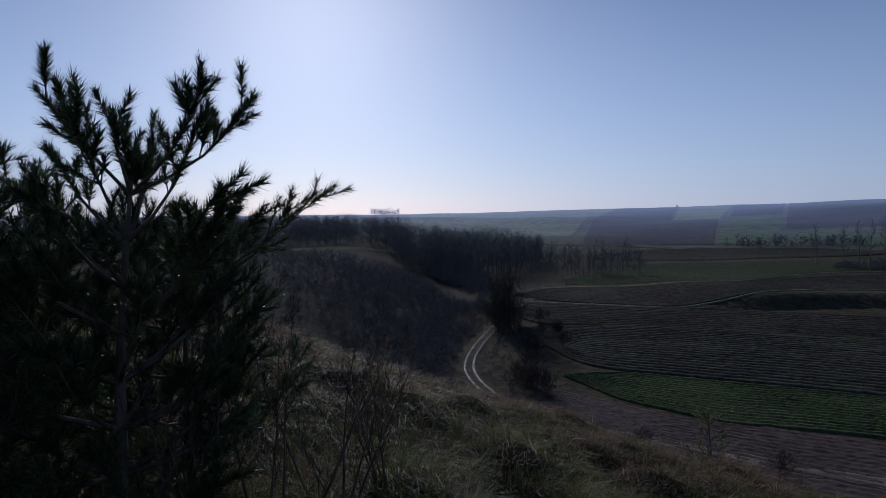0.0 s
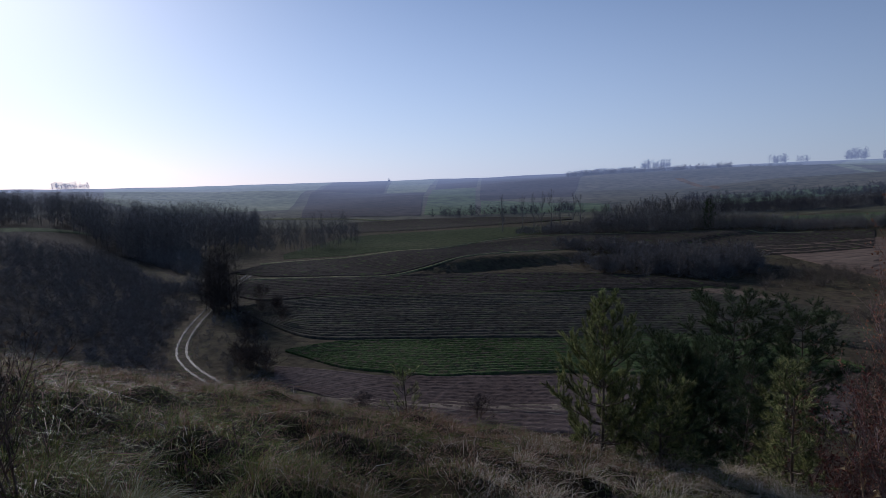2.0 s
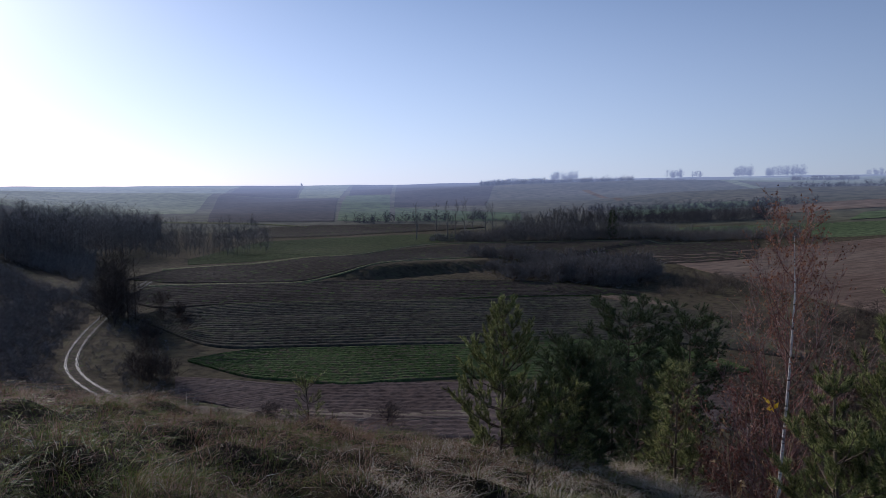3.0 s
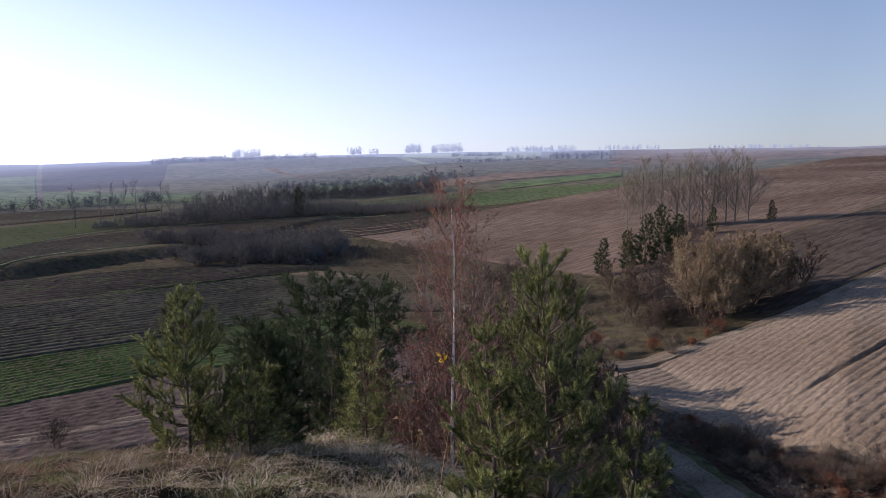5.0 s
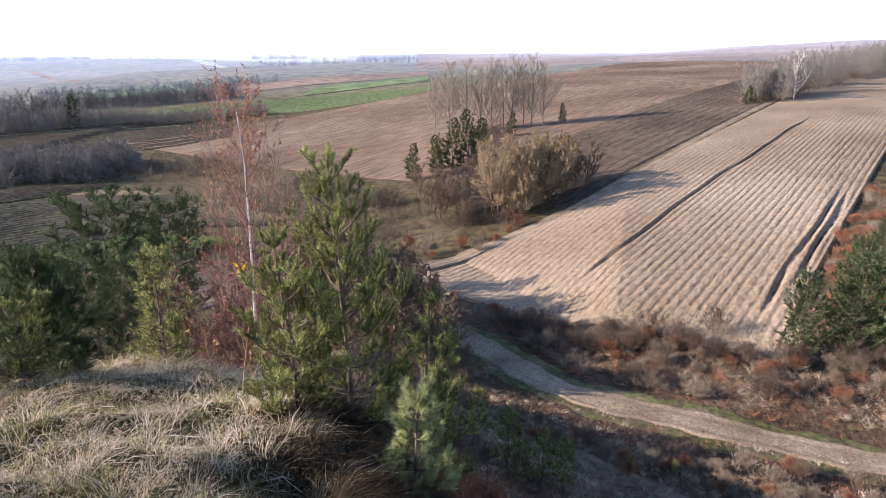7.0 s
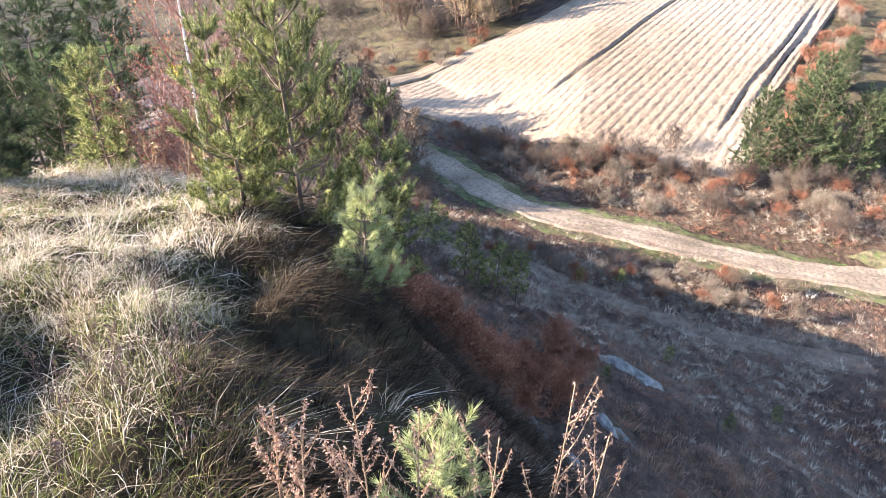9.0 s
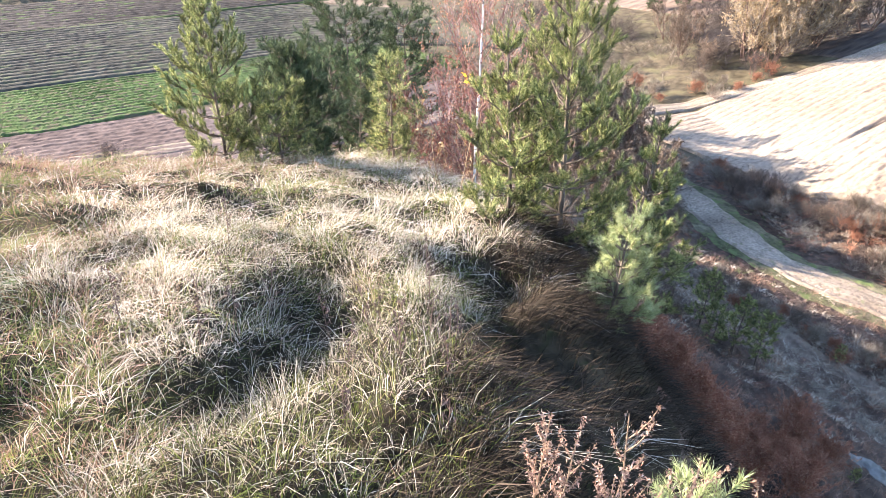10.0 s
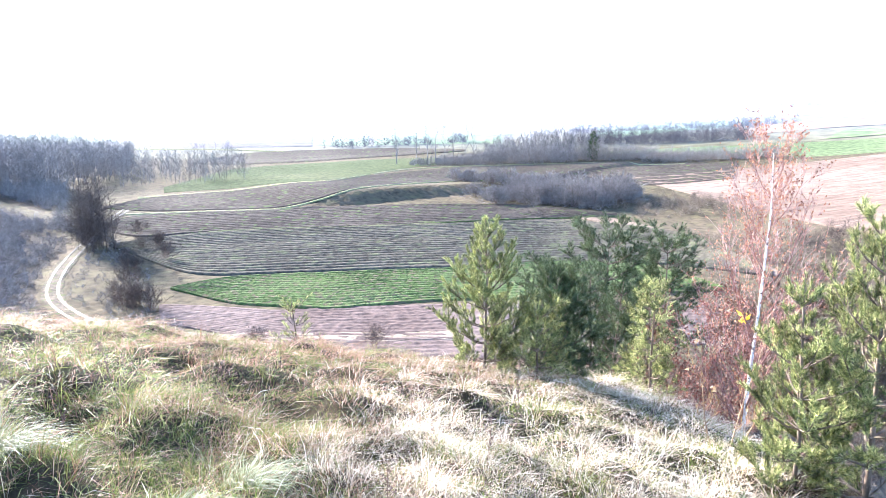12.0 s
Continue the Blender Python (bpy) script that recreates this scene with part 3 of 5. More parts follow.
# ---- kinds of plants ----
class Pile:
    """Gathers vertices and faces of one mesh."""

    def __init__(self):
        self.v, self.f3, self.f4, self.n = [], [], [], 0

    def add(self, v, f3=None, f4=None):
        v = np.asarray(v, float).reshape(-1, 3)
        if f3 is not None:
            self.f3.append(np.asarray(f3) + self.n)
        if f4 is not None:
            self.f4.append(np.asarray(f4) + self.n)
        self.v.append(v)
        self.n += len(v)

    def tube(self, pts, radii, sides=5):
        pts = np.asarray(pts, float)
        g = np.gradient(pts, axis=0)
        g /= np.linalg.norm(g, axis=1)[:, None] + 1e-9
        ref = np.array((0.0, 0.0, 1.0)) if abs(g[0, 2]) < 0.9 else np.array((1.0, 0.0, 0.0))
        a = np.cross(g, ref)
        a /= np.linalg.norm(a, axis=1)[:, None] + 1e-9
        b = np.cross(g, a)
        th = np.arange(sides) * 2 * np.pi / sides
        ring = a[:, None] * np.cos(th)[None, :, None] + b[:, None] * np.sin(th)[None, :, None]
        v = pts[:, None] + ring * np.asarray(radii, float)[:, None, None]
        self.add(v, f4=grid_faces(len(pts), sides, True))

    def slivers(self, base, tip, width, rng):
        """Thin pointed blades from base to tip, each a triangle turned at random."""
        base, tip = np.asarray(base, float), np.asarray(tip, float)
        d = tip - base
        side = np.cross(d, rng.normal(size=d.shape))
        side *= (np.asarray(width) / 2 / (np.linalg.norm(side, axis=1) + 1e-9))[..., None] if np.ndim(width) else width / 2 / (np.linalg.norm(side, axis=1)[:, None] + 1e-9)
        n = len(base)
        self.add(np.stack([base - side, base + side, tip], 1), f3=np.arange(3 * n).reshape(n, 3))

    def mesh(self, name, material, smooth=False):
        faces = ([np.concatenate(self.f3)] if self.f3 else []) + ([np.concatenate(self.f4)] if self.f4 else [])
        return mesh_of(name, np.concatenate(self.v), faces, material, smooth)


def unit(v):
    return v / (np.linalg.norm(v) + 1e-9)


def bent(rng, start, way, length, up=0.15, n=5, wob=0.06):
    """A crooked line that turns upwards as it grows."""
    pts, p, d = [np.array(start, float)], np.array(start, float), unit(np.array(way, float))
    for _ in range(n - 1):
        p = p + d * length / (n - 1)
        pts.append(p)
        d = unit(d + np.array((0, 0, up)) + rng.normal(size=3) * wob)
    return np.array(pts)


def spot(line, t):
    k = t * (len(line) - 1)
    i = min(int(k), len(line) - 2)
    return line[i] + (line[i + 1] - line[i]) * (k - i), unit(line[i + 1] - line[i])


def aside(rng, d, angle):
    r = rng.normal(size=3)
    r = unit(r - d * np.dot(r, d))
    return d * math.cos(angle) + r * math.sin(angle)


PINE_BARK = bark("pine_bark", (0.075, 0.055, 0.04), (0.21, 0.16, 0.12))
GREY_BARK = bark("grey_bark", (0.1, 0.085, 0.07), (0.26, 0.23, 0.2))
BROWN_TWIG = bark("brown_twig", (0.09, 0.055, 0.04), (0.2, 0.13, 0.1))
RED_TWIG = bark("red_twig", (0.14, 0.06, 0.05), (0.28, 0.15, 0.12))
DRY_STALK = bark("dry_stalk", (0.16, 0.1, 0.06), (0.34, 0.24, 0.15))
NEEDLE = leafy("pine_needles", [(0.0, (0.022, 0.033, 0.013)), (0.36, (0.108, 0.135, 0.046)), (0.72, (0.32, 0.335, 0.118)), (1.0, (0.57, 0.53, 0.26))], 0.42, 0.28, 4.0, 0.65)
NEEDLE_BLUE = leafy("blue_pine_needles", [(0.0, (0.026, 0.04, 0.02)), (0.6, (0.075, 0.1, 0.047)), (1.0, (0.175, 0.205, 0.1))], 0.4, 0.18, 4.0, 0.5)
NEEDLE_FRESH = leafy("fresh_pine_needles", [(0.0, (0.24, 0.28, 0.11)), (0.6, (0.4, 0.43, 0.2)), (1.0, (0.56, 0.56, 0.32))], 0.4, 0.4)
SPRUCE = leafy("dark_needles", [(0.0, (0.03, 0.05, 0.022)), (1.0, (0.07, 0.095, 0.035))], 0.5, 0.1)
LEAF_RUST = leafy("rusty_leaves", [(0.0, (0.17, 0.07, 0.045)), (0.6, (0.3, 0.145, 0.09)), (1.0, (0.42, 0.24, 0.14))], 0.6, 0.35)
BRACKEN = leafy("rust_red_bracken", [(0.0, (0.19, 0.07, 0.042)), (0.6, (0.31, 0.14, 0.085)), (1.0, (0.42, 0.245, 0.155))], 0.7, 0.2)
LEAF_DARK_RED = leafy("dark_red_leaves", [(0.0, (0.1, 0.035, 0.03)), (0.6, (0.2, 0.08, 0.06)), (1.0, (0.34, 0.18, 0.12))], 0.6, 0.3)
LEAF_GOLD = leafy("golden_leaves", [(0.0, (0.22, 0.15, 0.085)), (0.6, (0.36, 0.26, 0.145)), (1.0, (0.48, 0.37, 0.23))], 0.6, 0.35)
LEAF_BROWN = leafy("brown_leaves", [(0.0, (0.1, 0.065, 0.045)), (0.6, (0.17, 0.115, 0.08)), (1.0, (0.26, 0.19, 0.13))], 0.7, 0.25)
LEAF_YELLOW = leafy("yellow_leaves", [(0.0, (0.65, 0.42, 0.03)), (1.0, (0.8, 0.6, 0.06))], 0.5, 0.4)
SEED = leafy("dry_seed_heads", [(0.0, (0.18, 0.1, 0.07)), (0.6, (0.3, 0.19, 0.14)), (1.0, (0.42, 0.3, 0.23))], 0.8, 0.2)
TWIGS = leafy("bare_twigs", [(0.0, (0.09, 0.07, 0.05)), (0.6, (0.18, 0.14, 0.105)), (1.0, (0.29, 0.24, 0.185))], 0.85, 0.0)
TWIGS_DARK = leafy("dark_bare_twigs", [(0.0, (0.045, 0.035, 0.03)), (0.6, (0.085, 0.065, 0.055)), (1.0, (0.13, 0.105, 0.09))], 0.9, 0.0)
TWIGS_GREY = leafy("grey_bare_twigs", [(0.0, (0.1, 0.092, 0.085)), (0.6, (0.2, 0.185, 0.175)), (1.0, (0.32, 0.3, 0.285))], 0.85, 0.0)
TWIGS_PALE = leafy("pale_bare_twigs", [(0.0, (0.17, 0.135, 0.1)), (0.6, (0.31, 0.26, 0.2)), (1.0, (0.43, 0.38, 0.31))], 0.85, 0.0)


def needle_mesh(shoots, needles, needle, width, rng, mat):
    """Needles set round the shoots, each pointing forwards and out."""
    a, b = np.array([s[0] for s in shoots]), np.array([s[1] for s in shoots])
    ln = np.linalg.norm(b - a, axis=1)
    count = np.maximum(12, (ln * needles)).astype(int)
    idx = np.repeat(np.arange(len(a)), count)
    t = rng.uniform(0, 1, len(idx)) ** 0.8
    d = ((b - a) / (ln[:, None] + 1e-9))[idx]
    base = a[idx] + (b - a)[idx] * t[:, None]
    r = rng.normal(size=base.shape)
    r -= d * (r * d).sum(1)[:, None]
    r /= np.linalg.norm(r, axis=1)[:, None] + 1e-9
    lift = rng.uniform(0.5, 1.15, len(idx)) * (1 - 0.4 * t)
    tip = base + (d * np.cos(lift)[:, None] + r * np.sin(lift)[:, None]) * (needle * rng.uniform(0.7, 1.2, len(idx)))[:, None]
    p = Pile()
    p.slivers(base, tip, width, rng)
    return p.mesh("foliage", mat)


def pine(seed, height, reach, needles=350, needle=0.055, width=0.0035, clear=0.12, spacing=0.3, bush=5, up=0.55, stem=0.012, leader=0.5, label="", mat=NEEDLE, lean=(0, 0), kids=(2, 4), split=False, top=0.4, step=0.15, shoot=0.3, twin=0, cone=1.3, perk=0.35, curl=0.2, inner=0.22):
    """A young pine: leader, whorls of upswept boughs, and shoots set round with needles."""
    rng = np.random.default_rng(seed)
    root = thing("pine_tree", label, "pine tree")
    wood, frame_wood = Pile(), Pile()
    axis = bent(rng, (0, 0, -0.15), (lean[0], lean[1], 1), height + 0.15, 0.1, 9, 0.03)
    r0 = stem * height + 0.006
    wood.tube(axis, np.linspace(r0, 0.006, 9), 7)
    part("trunk", wood.mesh("pine_trunk", PINE_BARK, True), root)
    shoots = [(axis[-1] - np.array((0, 0, leader * 0.6)), axis[-1])]
    for i in range(4):
        d = np.array((math.cos(i * 1.6), math.sin(i * 1.6), 1.6))
        shoots.append((axis[-1] - np.array((0, 0, leader * 0.55)), axis[-1] - np.array((0, 0, leader * 0.55)) + unit(d) * leader * 0.5))
    whorls = int((height * (1 - clear)) / spacing)
    for w in range(whorls):
        k = clear + (1 - clear) * w / whorls
        p, d = spot(axis, (k * height + 0.15) / (height + 0.15))
        rise = up * (0.35 + 1.1 * k)
        size = reach * (1 - (1 - top) * k ** cone) * (0.75 + 0.25 * min(1, k / 0.25))
        turn = rng.uniform(0, 6.28)
        for b in range(bush):
            a = turn + b * 6.283 / bush + rng.normal() * 0.25
            length = size * rng.uniform(0.6, 1.15)
            way = np.array((math.cos(a), math.sin(a), rise * rng.uniform(0.6, 1.3)))
            line = bent(rng, p, way, length, curl, 5, 0.07)
            bough = Pile() if split else frame_wood
            mine = [] if split else shoots
            bough.tube(line, np.linspace(0.35 * r0 * (1 - 0.6 * k) + 0.003, 0.003, 5), 4)
            mine.append((spot(line, 0.5)[0], line[-1]))
            nodes = max(1, int(length / step))
            for i in range(nodes):
                t = inner + (0.94 - inner) * (i + rng.uniform(0, 0.8)) / nodes
                if t > 0.97:
                    continue
                q, dq = spot(line, t)
                for _ in range(rng.integers(*kids)):
                    sd = aside(rng, dq, rng.uniform(0.5, 1.0))
                    sd = unit(sd + np.array((0, 0, perk + 0.5 * perk * k)))
                    sl = min(0.42 * length, shoot) * rng.uniform(0.45, 1.1)
                    e = q + sd * sl
                    bough.tube(np.array([q, e]), (0.004, 0.002), 3)
                    mine.append((q + sd * sl * 0.3, e))
                    for _ in range(twin):
                        m = q + sd * sl * rng.uniform(0.3, 0.7)
                        mine.append((m, m + unit(aside(rng, sd, rng.uniform(0.5, 0.9)) + np.array((0, 0, 0.3))) * sl * rng.uniform(0.4, 0.7)))
            if split:
                ob = part("bough", bough.mesh("bough", PINE_BARK, True), root)
                part("foliage", needle_mesh(mine, needles, needle, width, rng, mat), ob)
    if not split:
        part("branchwork", frame_wood.mesh("branchwork", PINE_BARK, True), root)
    part("crown", needle_mesh(shoots, needles, needle, width, rng, mat), root)
    return root


def broadleaf(seed, height, stem, first, reach, limbs, twig_mat, bark_mat, name, label, category, up=0.25, fine=7, twig=0.02, leaves=0, leaf=0.05, leaf_mat=None, stems=1, droop=0.0, sprays=6, spread=0.9, lean=(0, 0), split=False, limb_mat=None):
    """A leafless or nearly leafless tree or shrub: stems, limbs, twigs, and what leaves are left."""
    rng = np.random.default_rng(seed)
    root = thing(name, label, category)
    wood, limb, twigs, foliage = Pile(), Pile(), Pile(), Pile()
    b0, b1 = [], []
    for s in range(stems):
        a = rng.uniform(0, 6.28)
        foot = np.array((math.cos(a), math.sin(a), 0)) * (0.06 * height if stems > 1 else 0)
        way = np.array((lean[0], lean[1], 1.0)) + (foot * rng.uniform(2, 9) / height if stems > 1 else 0)
        h = height * rng.uniform(0.75, 1.0) if stems > 1 else height
        axis = bent(rng, foot - np.array((0, 0, 0.03 * h)), way, h, 0.08, 7, 0.035 if stems == 1 else 0.06)
        wood.tube(axis, np.linspace(stem, stem * 0.18, 7), 6 if stems == 1 else 4)
        for i in range(limbs):
            k = first + (0.98 - first) * (i + rng.uniform(0, 0.9)) / limbs
            p, d = spot(axis, k)
            ln = reach * (1.15 - 0.8 * k) * rng.uniform(0.6, 1.15)
            line = bent(rng, p, aside(rng, d, spread * rng.uniform(0.7, 1.2)), ln, up, 5, 0.09)
            rr = stem * (1 - 0.75 * k) * 0.5
            if split:
                one = Pile()
                one.tube(line, np.linspace(rr, rr * 0.25, 5), 4)
                part("limb", one.mesh("limb", limb_mat or bark_mat, True), root)
            elif stems > 1:
                limb.tube(line[::2], np.linspace(rr, rr * 0.25, 3), 3)
            else:
                limb.tube(line, np.linspace(rr, rr * 0.25, 5), 4)
            for j in range(fine):
                q, dq = spot(line, 0.2 + 0.78 * (j + rng.uniform(0, 0.9)) / fine)
                sd = unit(aside(rng, dq, rng.uniform(0.4, 0.9)) + np.array((0, 0, up - droop)))
                sl = ln * rng.uniform(0.25, 0.55)
                e = q + sd * sl
                b0.append(q), b1.append(e)
                for _ in range(sprays):
                    m = q + sd * sl * rng.uniform(0.25, 1.0)
                    b0.append(m)
                    b1.append(m + unit(aside(rng, sd, rng.uniform(0.3, 0.8)) + np.array((0, 0, 0.5 * up - droop))) * sl * rng.uniform(0.3, 0.7))
    b0, b1 = np.array(b0), np.array(b1)
    twigs.slivers(b0, b1, twig, rng)
    part("trunk", wood.mesh("stem", bark_mat, True), root)
    if not split:
        part("branchwork", limb.mesh("branchwork", bark_mat, True), root)
    part("crown", twigs.mesh("crown", twig_mat), root)
    if leaves:
        i = rng.integers(0, len(b0), leaves)
        c = b0[i] + (b1 - b0)[i] * rng.uniform(0.2, 1.05, (leaves, 1))
        d = rng.normal(size=(leaves, 3)) - np.array((0, 0, 0.5))
        d /= np.linalg.norm(d, axis=1)[:, None]
        foliage.slivers(c, c + d * leaf * rng.uniform(0.6, 1.3, (leaves, 1)), leaf * 0.8, rng)
        part("foliage", foliage.mesh("foliage", leaf_mat), root)
    return root


def stand(ob, x, y, turn=0.0, size=1.0, sink=0.05, group=""):
    """Sets a plant on the ground."""
    ob.matrix_world = pose(x, y, float(land(x, y)) - sink, 0, 0, turn) @ Matrix.Scale(size, 4)
    return tagged(ob, group=group)


def more(ob, x, y, turn=0.0, size=1.0, sink=0.05, group="", label=""):
    """Another plant of the same build."""
    c = copy_thing(ob, Matrix())
    c.matrix_basis = pose(x, y, float(land(x, y)) - sink, 0, 0, turn) @ Matrix.Scale(size, 4)
    return tagged(c, label, group=group)
# ---- pines and saplings on the knoll ----
FINE = dict(kids=(2, 4), step=0.15, shoot=0.28, cone=0.95, perk=0.95, curl=0.24, twin=1)
stand(pine(1, 2.85, 1.25, 620, 0.052, 0.0048, 0.02, 0.27, 6, 0.6, stem=0.0085, label="young green pine on the grassy edge of the hill", leader=0.6, split=True, top=0.2, **FINE), 6.13, 1.68)
stand(pine(2, 1.95, 0.85, 620, 0.052, 0.0048, 0.03, 0.26, 6, 0.6, stem=0.0085, label="small green pine crowding against a taller pine", split=True, top=0.15, **FINE), 5.65, 2.06)
stand(pine(3, 2.5, 1.05, 620, 0.052, 0.0048, 0.05, 0.27, 6, 0.6, stem=0.0085, label="slim green pine rooted just below the edge", split=True, top=0.15, **FINE), 6.65, 1.1)
stand(pine(4, 1.2, 0.5, 600, 0.066, 0.0042, 0.02, 0.16, 6, 0.6, mat=NEEDLE_FRESH, label="bright yellow-green pine sapling on the bank", kids=(2, 4), twin=1), 5.35, 0.8)
stand(pine(5, 2.35, 1.1, 560, 0.055, 0.0055, 0.02, 0.24, 7, 0.55, stem=0.0085, label="young pine with a tall leader beyond the grass crest", leader=0.6, split=True, top=0.22, **FINE), 5.75, 6.4)
stand(pine(6, 1.6, 0.75, 560, 0.068, 0.0052, 0.02, 0.2, 7, 0.95, mat=NEEDLE_BLUE, label="dense dark blue-green pine with upright shoots", split=True, top=0.6, kids=(2, 5), twin=1), 6.9, 6.1)
stand(pine(7, 1.2, 0.7, 420, 0.064, 0.0052, 0.02, 0.2, 6, 0.6, label="low green pine at the grass crest", kids=(2, 5), twin=1), 6.2, 5.8)
stand(pine(8, 5.3, 1.5, 170, 0.085, 0.011, 0.4, 0.42, 6, 0.4, mat=NEEDLE_BLUE, label="older pine with a bare trunk and flat-topped crown", stem=0.011, step=0.2, top=0.8, twin=2, kids=(3, 5), perk=0.2), 13.5, 10.8)
stand(pine(9, 4.8, 1.4, 170, 0.085, 0.011, 0.35, 0.42, 6, 0.4, mat=NEEDLE_BLUE, label="dark older pine down the slope", step=0.2, top=0.7, twin=2, kids=(3, 5), perk=0.2), 14.9, 9.8)
stand(pine(10, 4.2, 1.2, 170, 0.085, 0.011, 0.3, 0.42, 6, 0.4, mat=NEEDLE_BLUE, label="dark slender pine down the slope", step=0.2, top=0.7, twin=2, kids=(3, 5), perk=0.2), 12.4, 11.8)
stand(pine(11, 3.0, 1.0, 210, 0.08, 0.0085, 0.06, 0.3, 6, 0.5, mat=NEEDLE_BLUE, label="dark bushy pine below the crest", twin=1), 10.2, 8.3)
stand(pine(12, 2.35, 0.75, 280, 0.075, 0.0075, 0.06, 0.26, 6, 0.6, label="light green pine below the crest", twin=1), 9.4, 6.3)
stand(pine(13, 2.5, 0.8, 280, 0.075, 0.0075, 0.06, 0.28, 6, 0.6, mat=NEEDLE_BLUE, label="green pine among others below the crest", twin=1), 9.7, 7.4)
stand(pine(20, 1.7, 0.6, 300, 0.075, 0.0075, 0.06, 0.26, 5, 0.6, label="small light green pine between birch and crest", twin=1), 8.1, 5.3)
stand(pine(14, 1.45, 0.6, 260, 0.06, 0.0055, 0.1, 0.26, 5, 0.55, label="small scraggy pine standing alone beyond the crest", kids=(1, 3)), 4.4, 10.1)
# dark needles put the backlit silhouette into the colour of these four pines
stand(pine(15, 1.78, 0.82, 1200, 0.062, 0.0045, 0.1, 0.18, 6, 0.62, lean=(0.1, 0.04), mat=NEEDLE_BLUE, label="dark young pine with brush-like shoots against the sky", leader=0.26, stem=0.018, kids=(2, 3), split=True, top=0.75, step=0.16, shoot=0.2, perk=0.35, curl=0.16, inner=0.4), -1.42, 2.6)
stand(pine(16, 1.5, 0.8, 520, 0.065, 0.0048, 0.05, 0.22, 6, 0.6, mat=NEEDLE_BLUE, label="low pine beside a taller dark pine", twin=1), -2.3, 3.1)
stand(pine(25, 1.45, 0.85, 520, 0.065, 0.0048, 0.1, 0.22, 6, 0.4, mat=NEEDLE_BLUE, label="dark pine with a long side bough behind bare shrubs", top=0.9, twin=1), -1.45, 3.5)
stand(pine(26, 1.2, 0.8, 560, 0.065, 0.0045, 0.02, 0.17, 6, 0.6, mat=NEEDLE_BLUE, label="low dark pine filling the gap below taller boughs", twin=1), -1.9, 2.4)

birch_bark, nt, b = shader("birch_bark", 0.7)
f = noise_node(nt, 9, 4, (1.2, 1.2, 0.25))
nt.links.new(ramp(nt, f, [(0.36, (0.05, 0.04, 0.035)), (0.43, (0.6, 0.56, 0.52)), (0.7, (0.78, 0.74, 0.7))]), b.inputs["Base Color"])
birch = broadleaf(21, 4.35, 0.031, 0.12, 1.7, 46, leafy("birch_twigs", [(0.0, (0.2, 0.105, 0.095)), (0.6, (0.33, 0.205, 0.185)), (1.0, (0.46, 0.34, 0.31))], 0.8, 0.0), birch_bark, "birch_tree", "slender white-barked birch with reddish twigs, nearly leafless", "birch tree", 0.4, 8, 0.0042, 5000, 0.029, LEAF_RUST, sprays=8, spread=0.72, lean=(-0.05, 0.06), split=True, limb_mat=RED_TWIG)
stand(birch, 8.19, 3.8)
stand(broadleaf(22, 3.1, 0.022, 0.1, 1.1, 18, TWIGS, RED_TWIG, "aspen_sapling", "bushy sapling with sparse dark red leaves", "sapling", 0.3, 9, 0.006, 4200, 0.045, LEAF_DARK_RED, stems=4, sprays=5), 9.9, 5.6)
stand(broadleaf(23, 2.3, 0.018, 0.1, 0.9, 14, TWIGS, RED_TWIG, "aspen_sapling", "thin sapling with rusty leaves behind a birch", "sapling", 0.3, 9, 0.006, 2400, 0.045, LEAF_DARK_RED, stems=4, sprays=5), 9.2, 4.7)
stand(broadleaf(24, 1.5, 0.009, 0.15, 0.35, 9, leafy("willow_twigs", [(0.0, (0.22, 0.13, 0.05)), (1.0, (0.4, 0.26, 0.12))], 0.8, 0.0), DRY_STALK, "dry_sapling", "thin yellowish leafless sapling at the grass edge", "sapling", 0.5, 5, 0.005, 40, 0.04, LEAF_GOLD, stems=3, sprays=3, split=True), 5.85, 2.8)


def yellow_leaf_clump():
    """The last bright leaves, on a twig of the birch."""
    rng = np.random.default_rng(5)
    p = Pile()
    c = rng.normal(size=(18, 3)) * 0.04
    d = rng.normal(size=(18, 3)) * 0.05
    p.slivers(c, c + d, 0.055, rng)
    return p.mesh("yellow_leaves", LEAF_YELLOW)


leaf_clump = part("leaf_cluster", yellow_leaf_clump(), birch, "bright yellow last leaves")
leaf_clump.location = (-0.08, 0.16, 2.1)

# bare stems beside the dark pine
for i, (x, y, h) in enumerate(((-0.85, 3.0, 1.6), (-1.1, 2.7, 1.4), (-0.6, 3.4, 1.2), (-0.35, 3.9, 0.9), (-1.9, 3.9, 1.3))):
    stand(broadleaf(30 + i, h, 0.009, 0.2, 0.5, 9, TWIGS_DARK, BROWN_TWIG, "bare_shrub", "thin leafless brown shrub among the grass", "shrub", 0.35, 5, 0.004, 60, 0.03, LEAF_BROWN, stems=4, sprays=3), x, y, group="bare shrubs beside the dark pine")

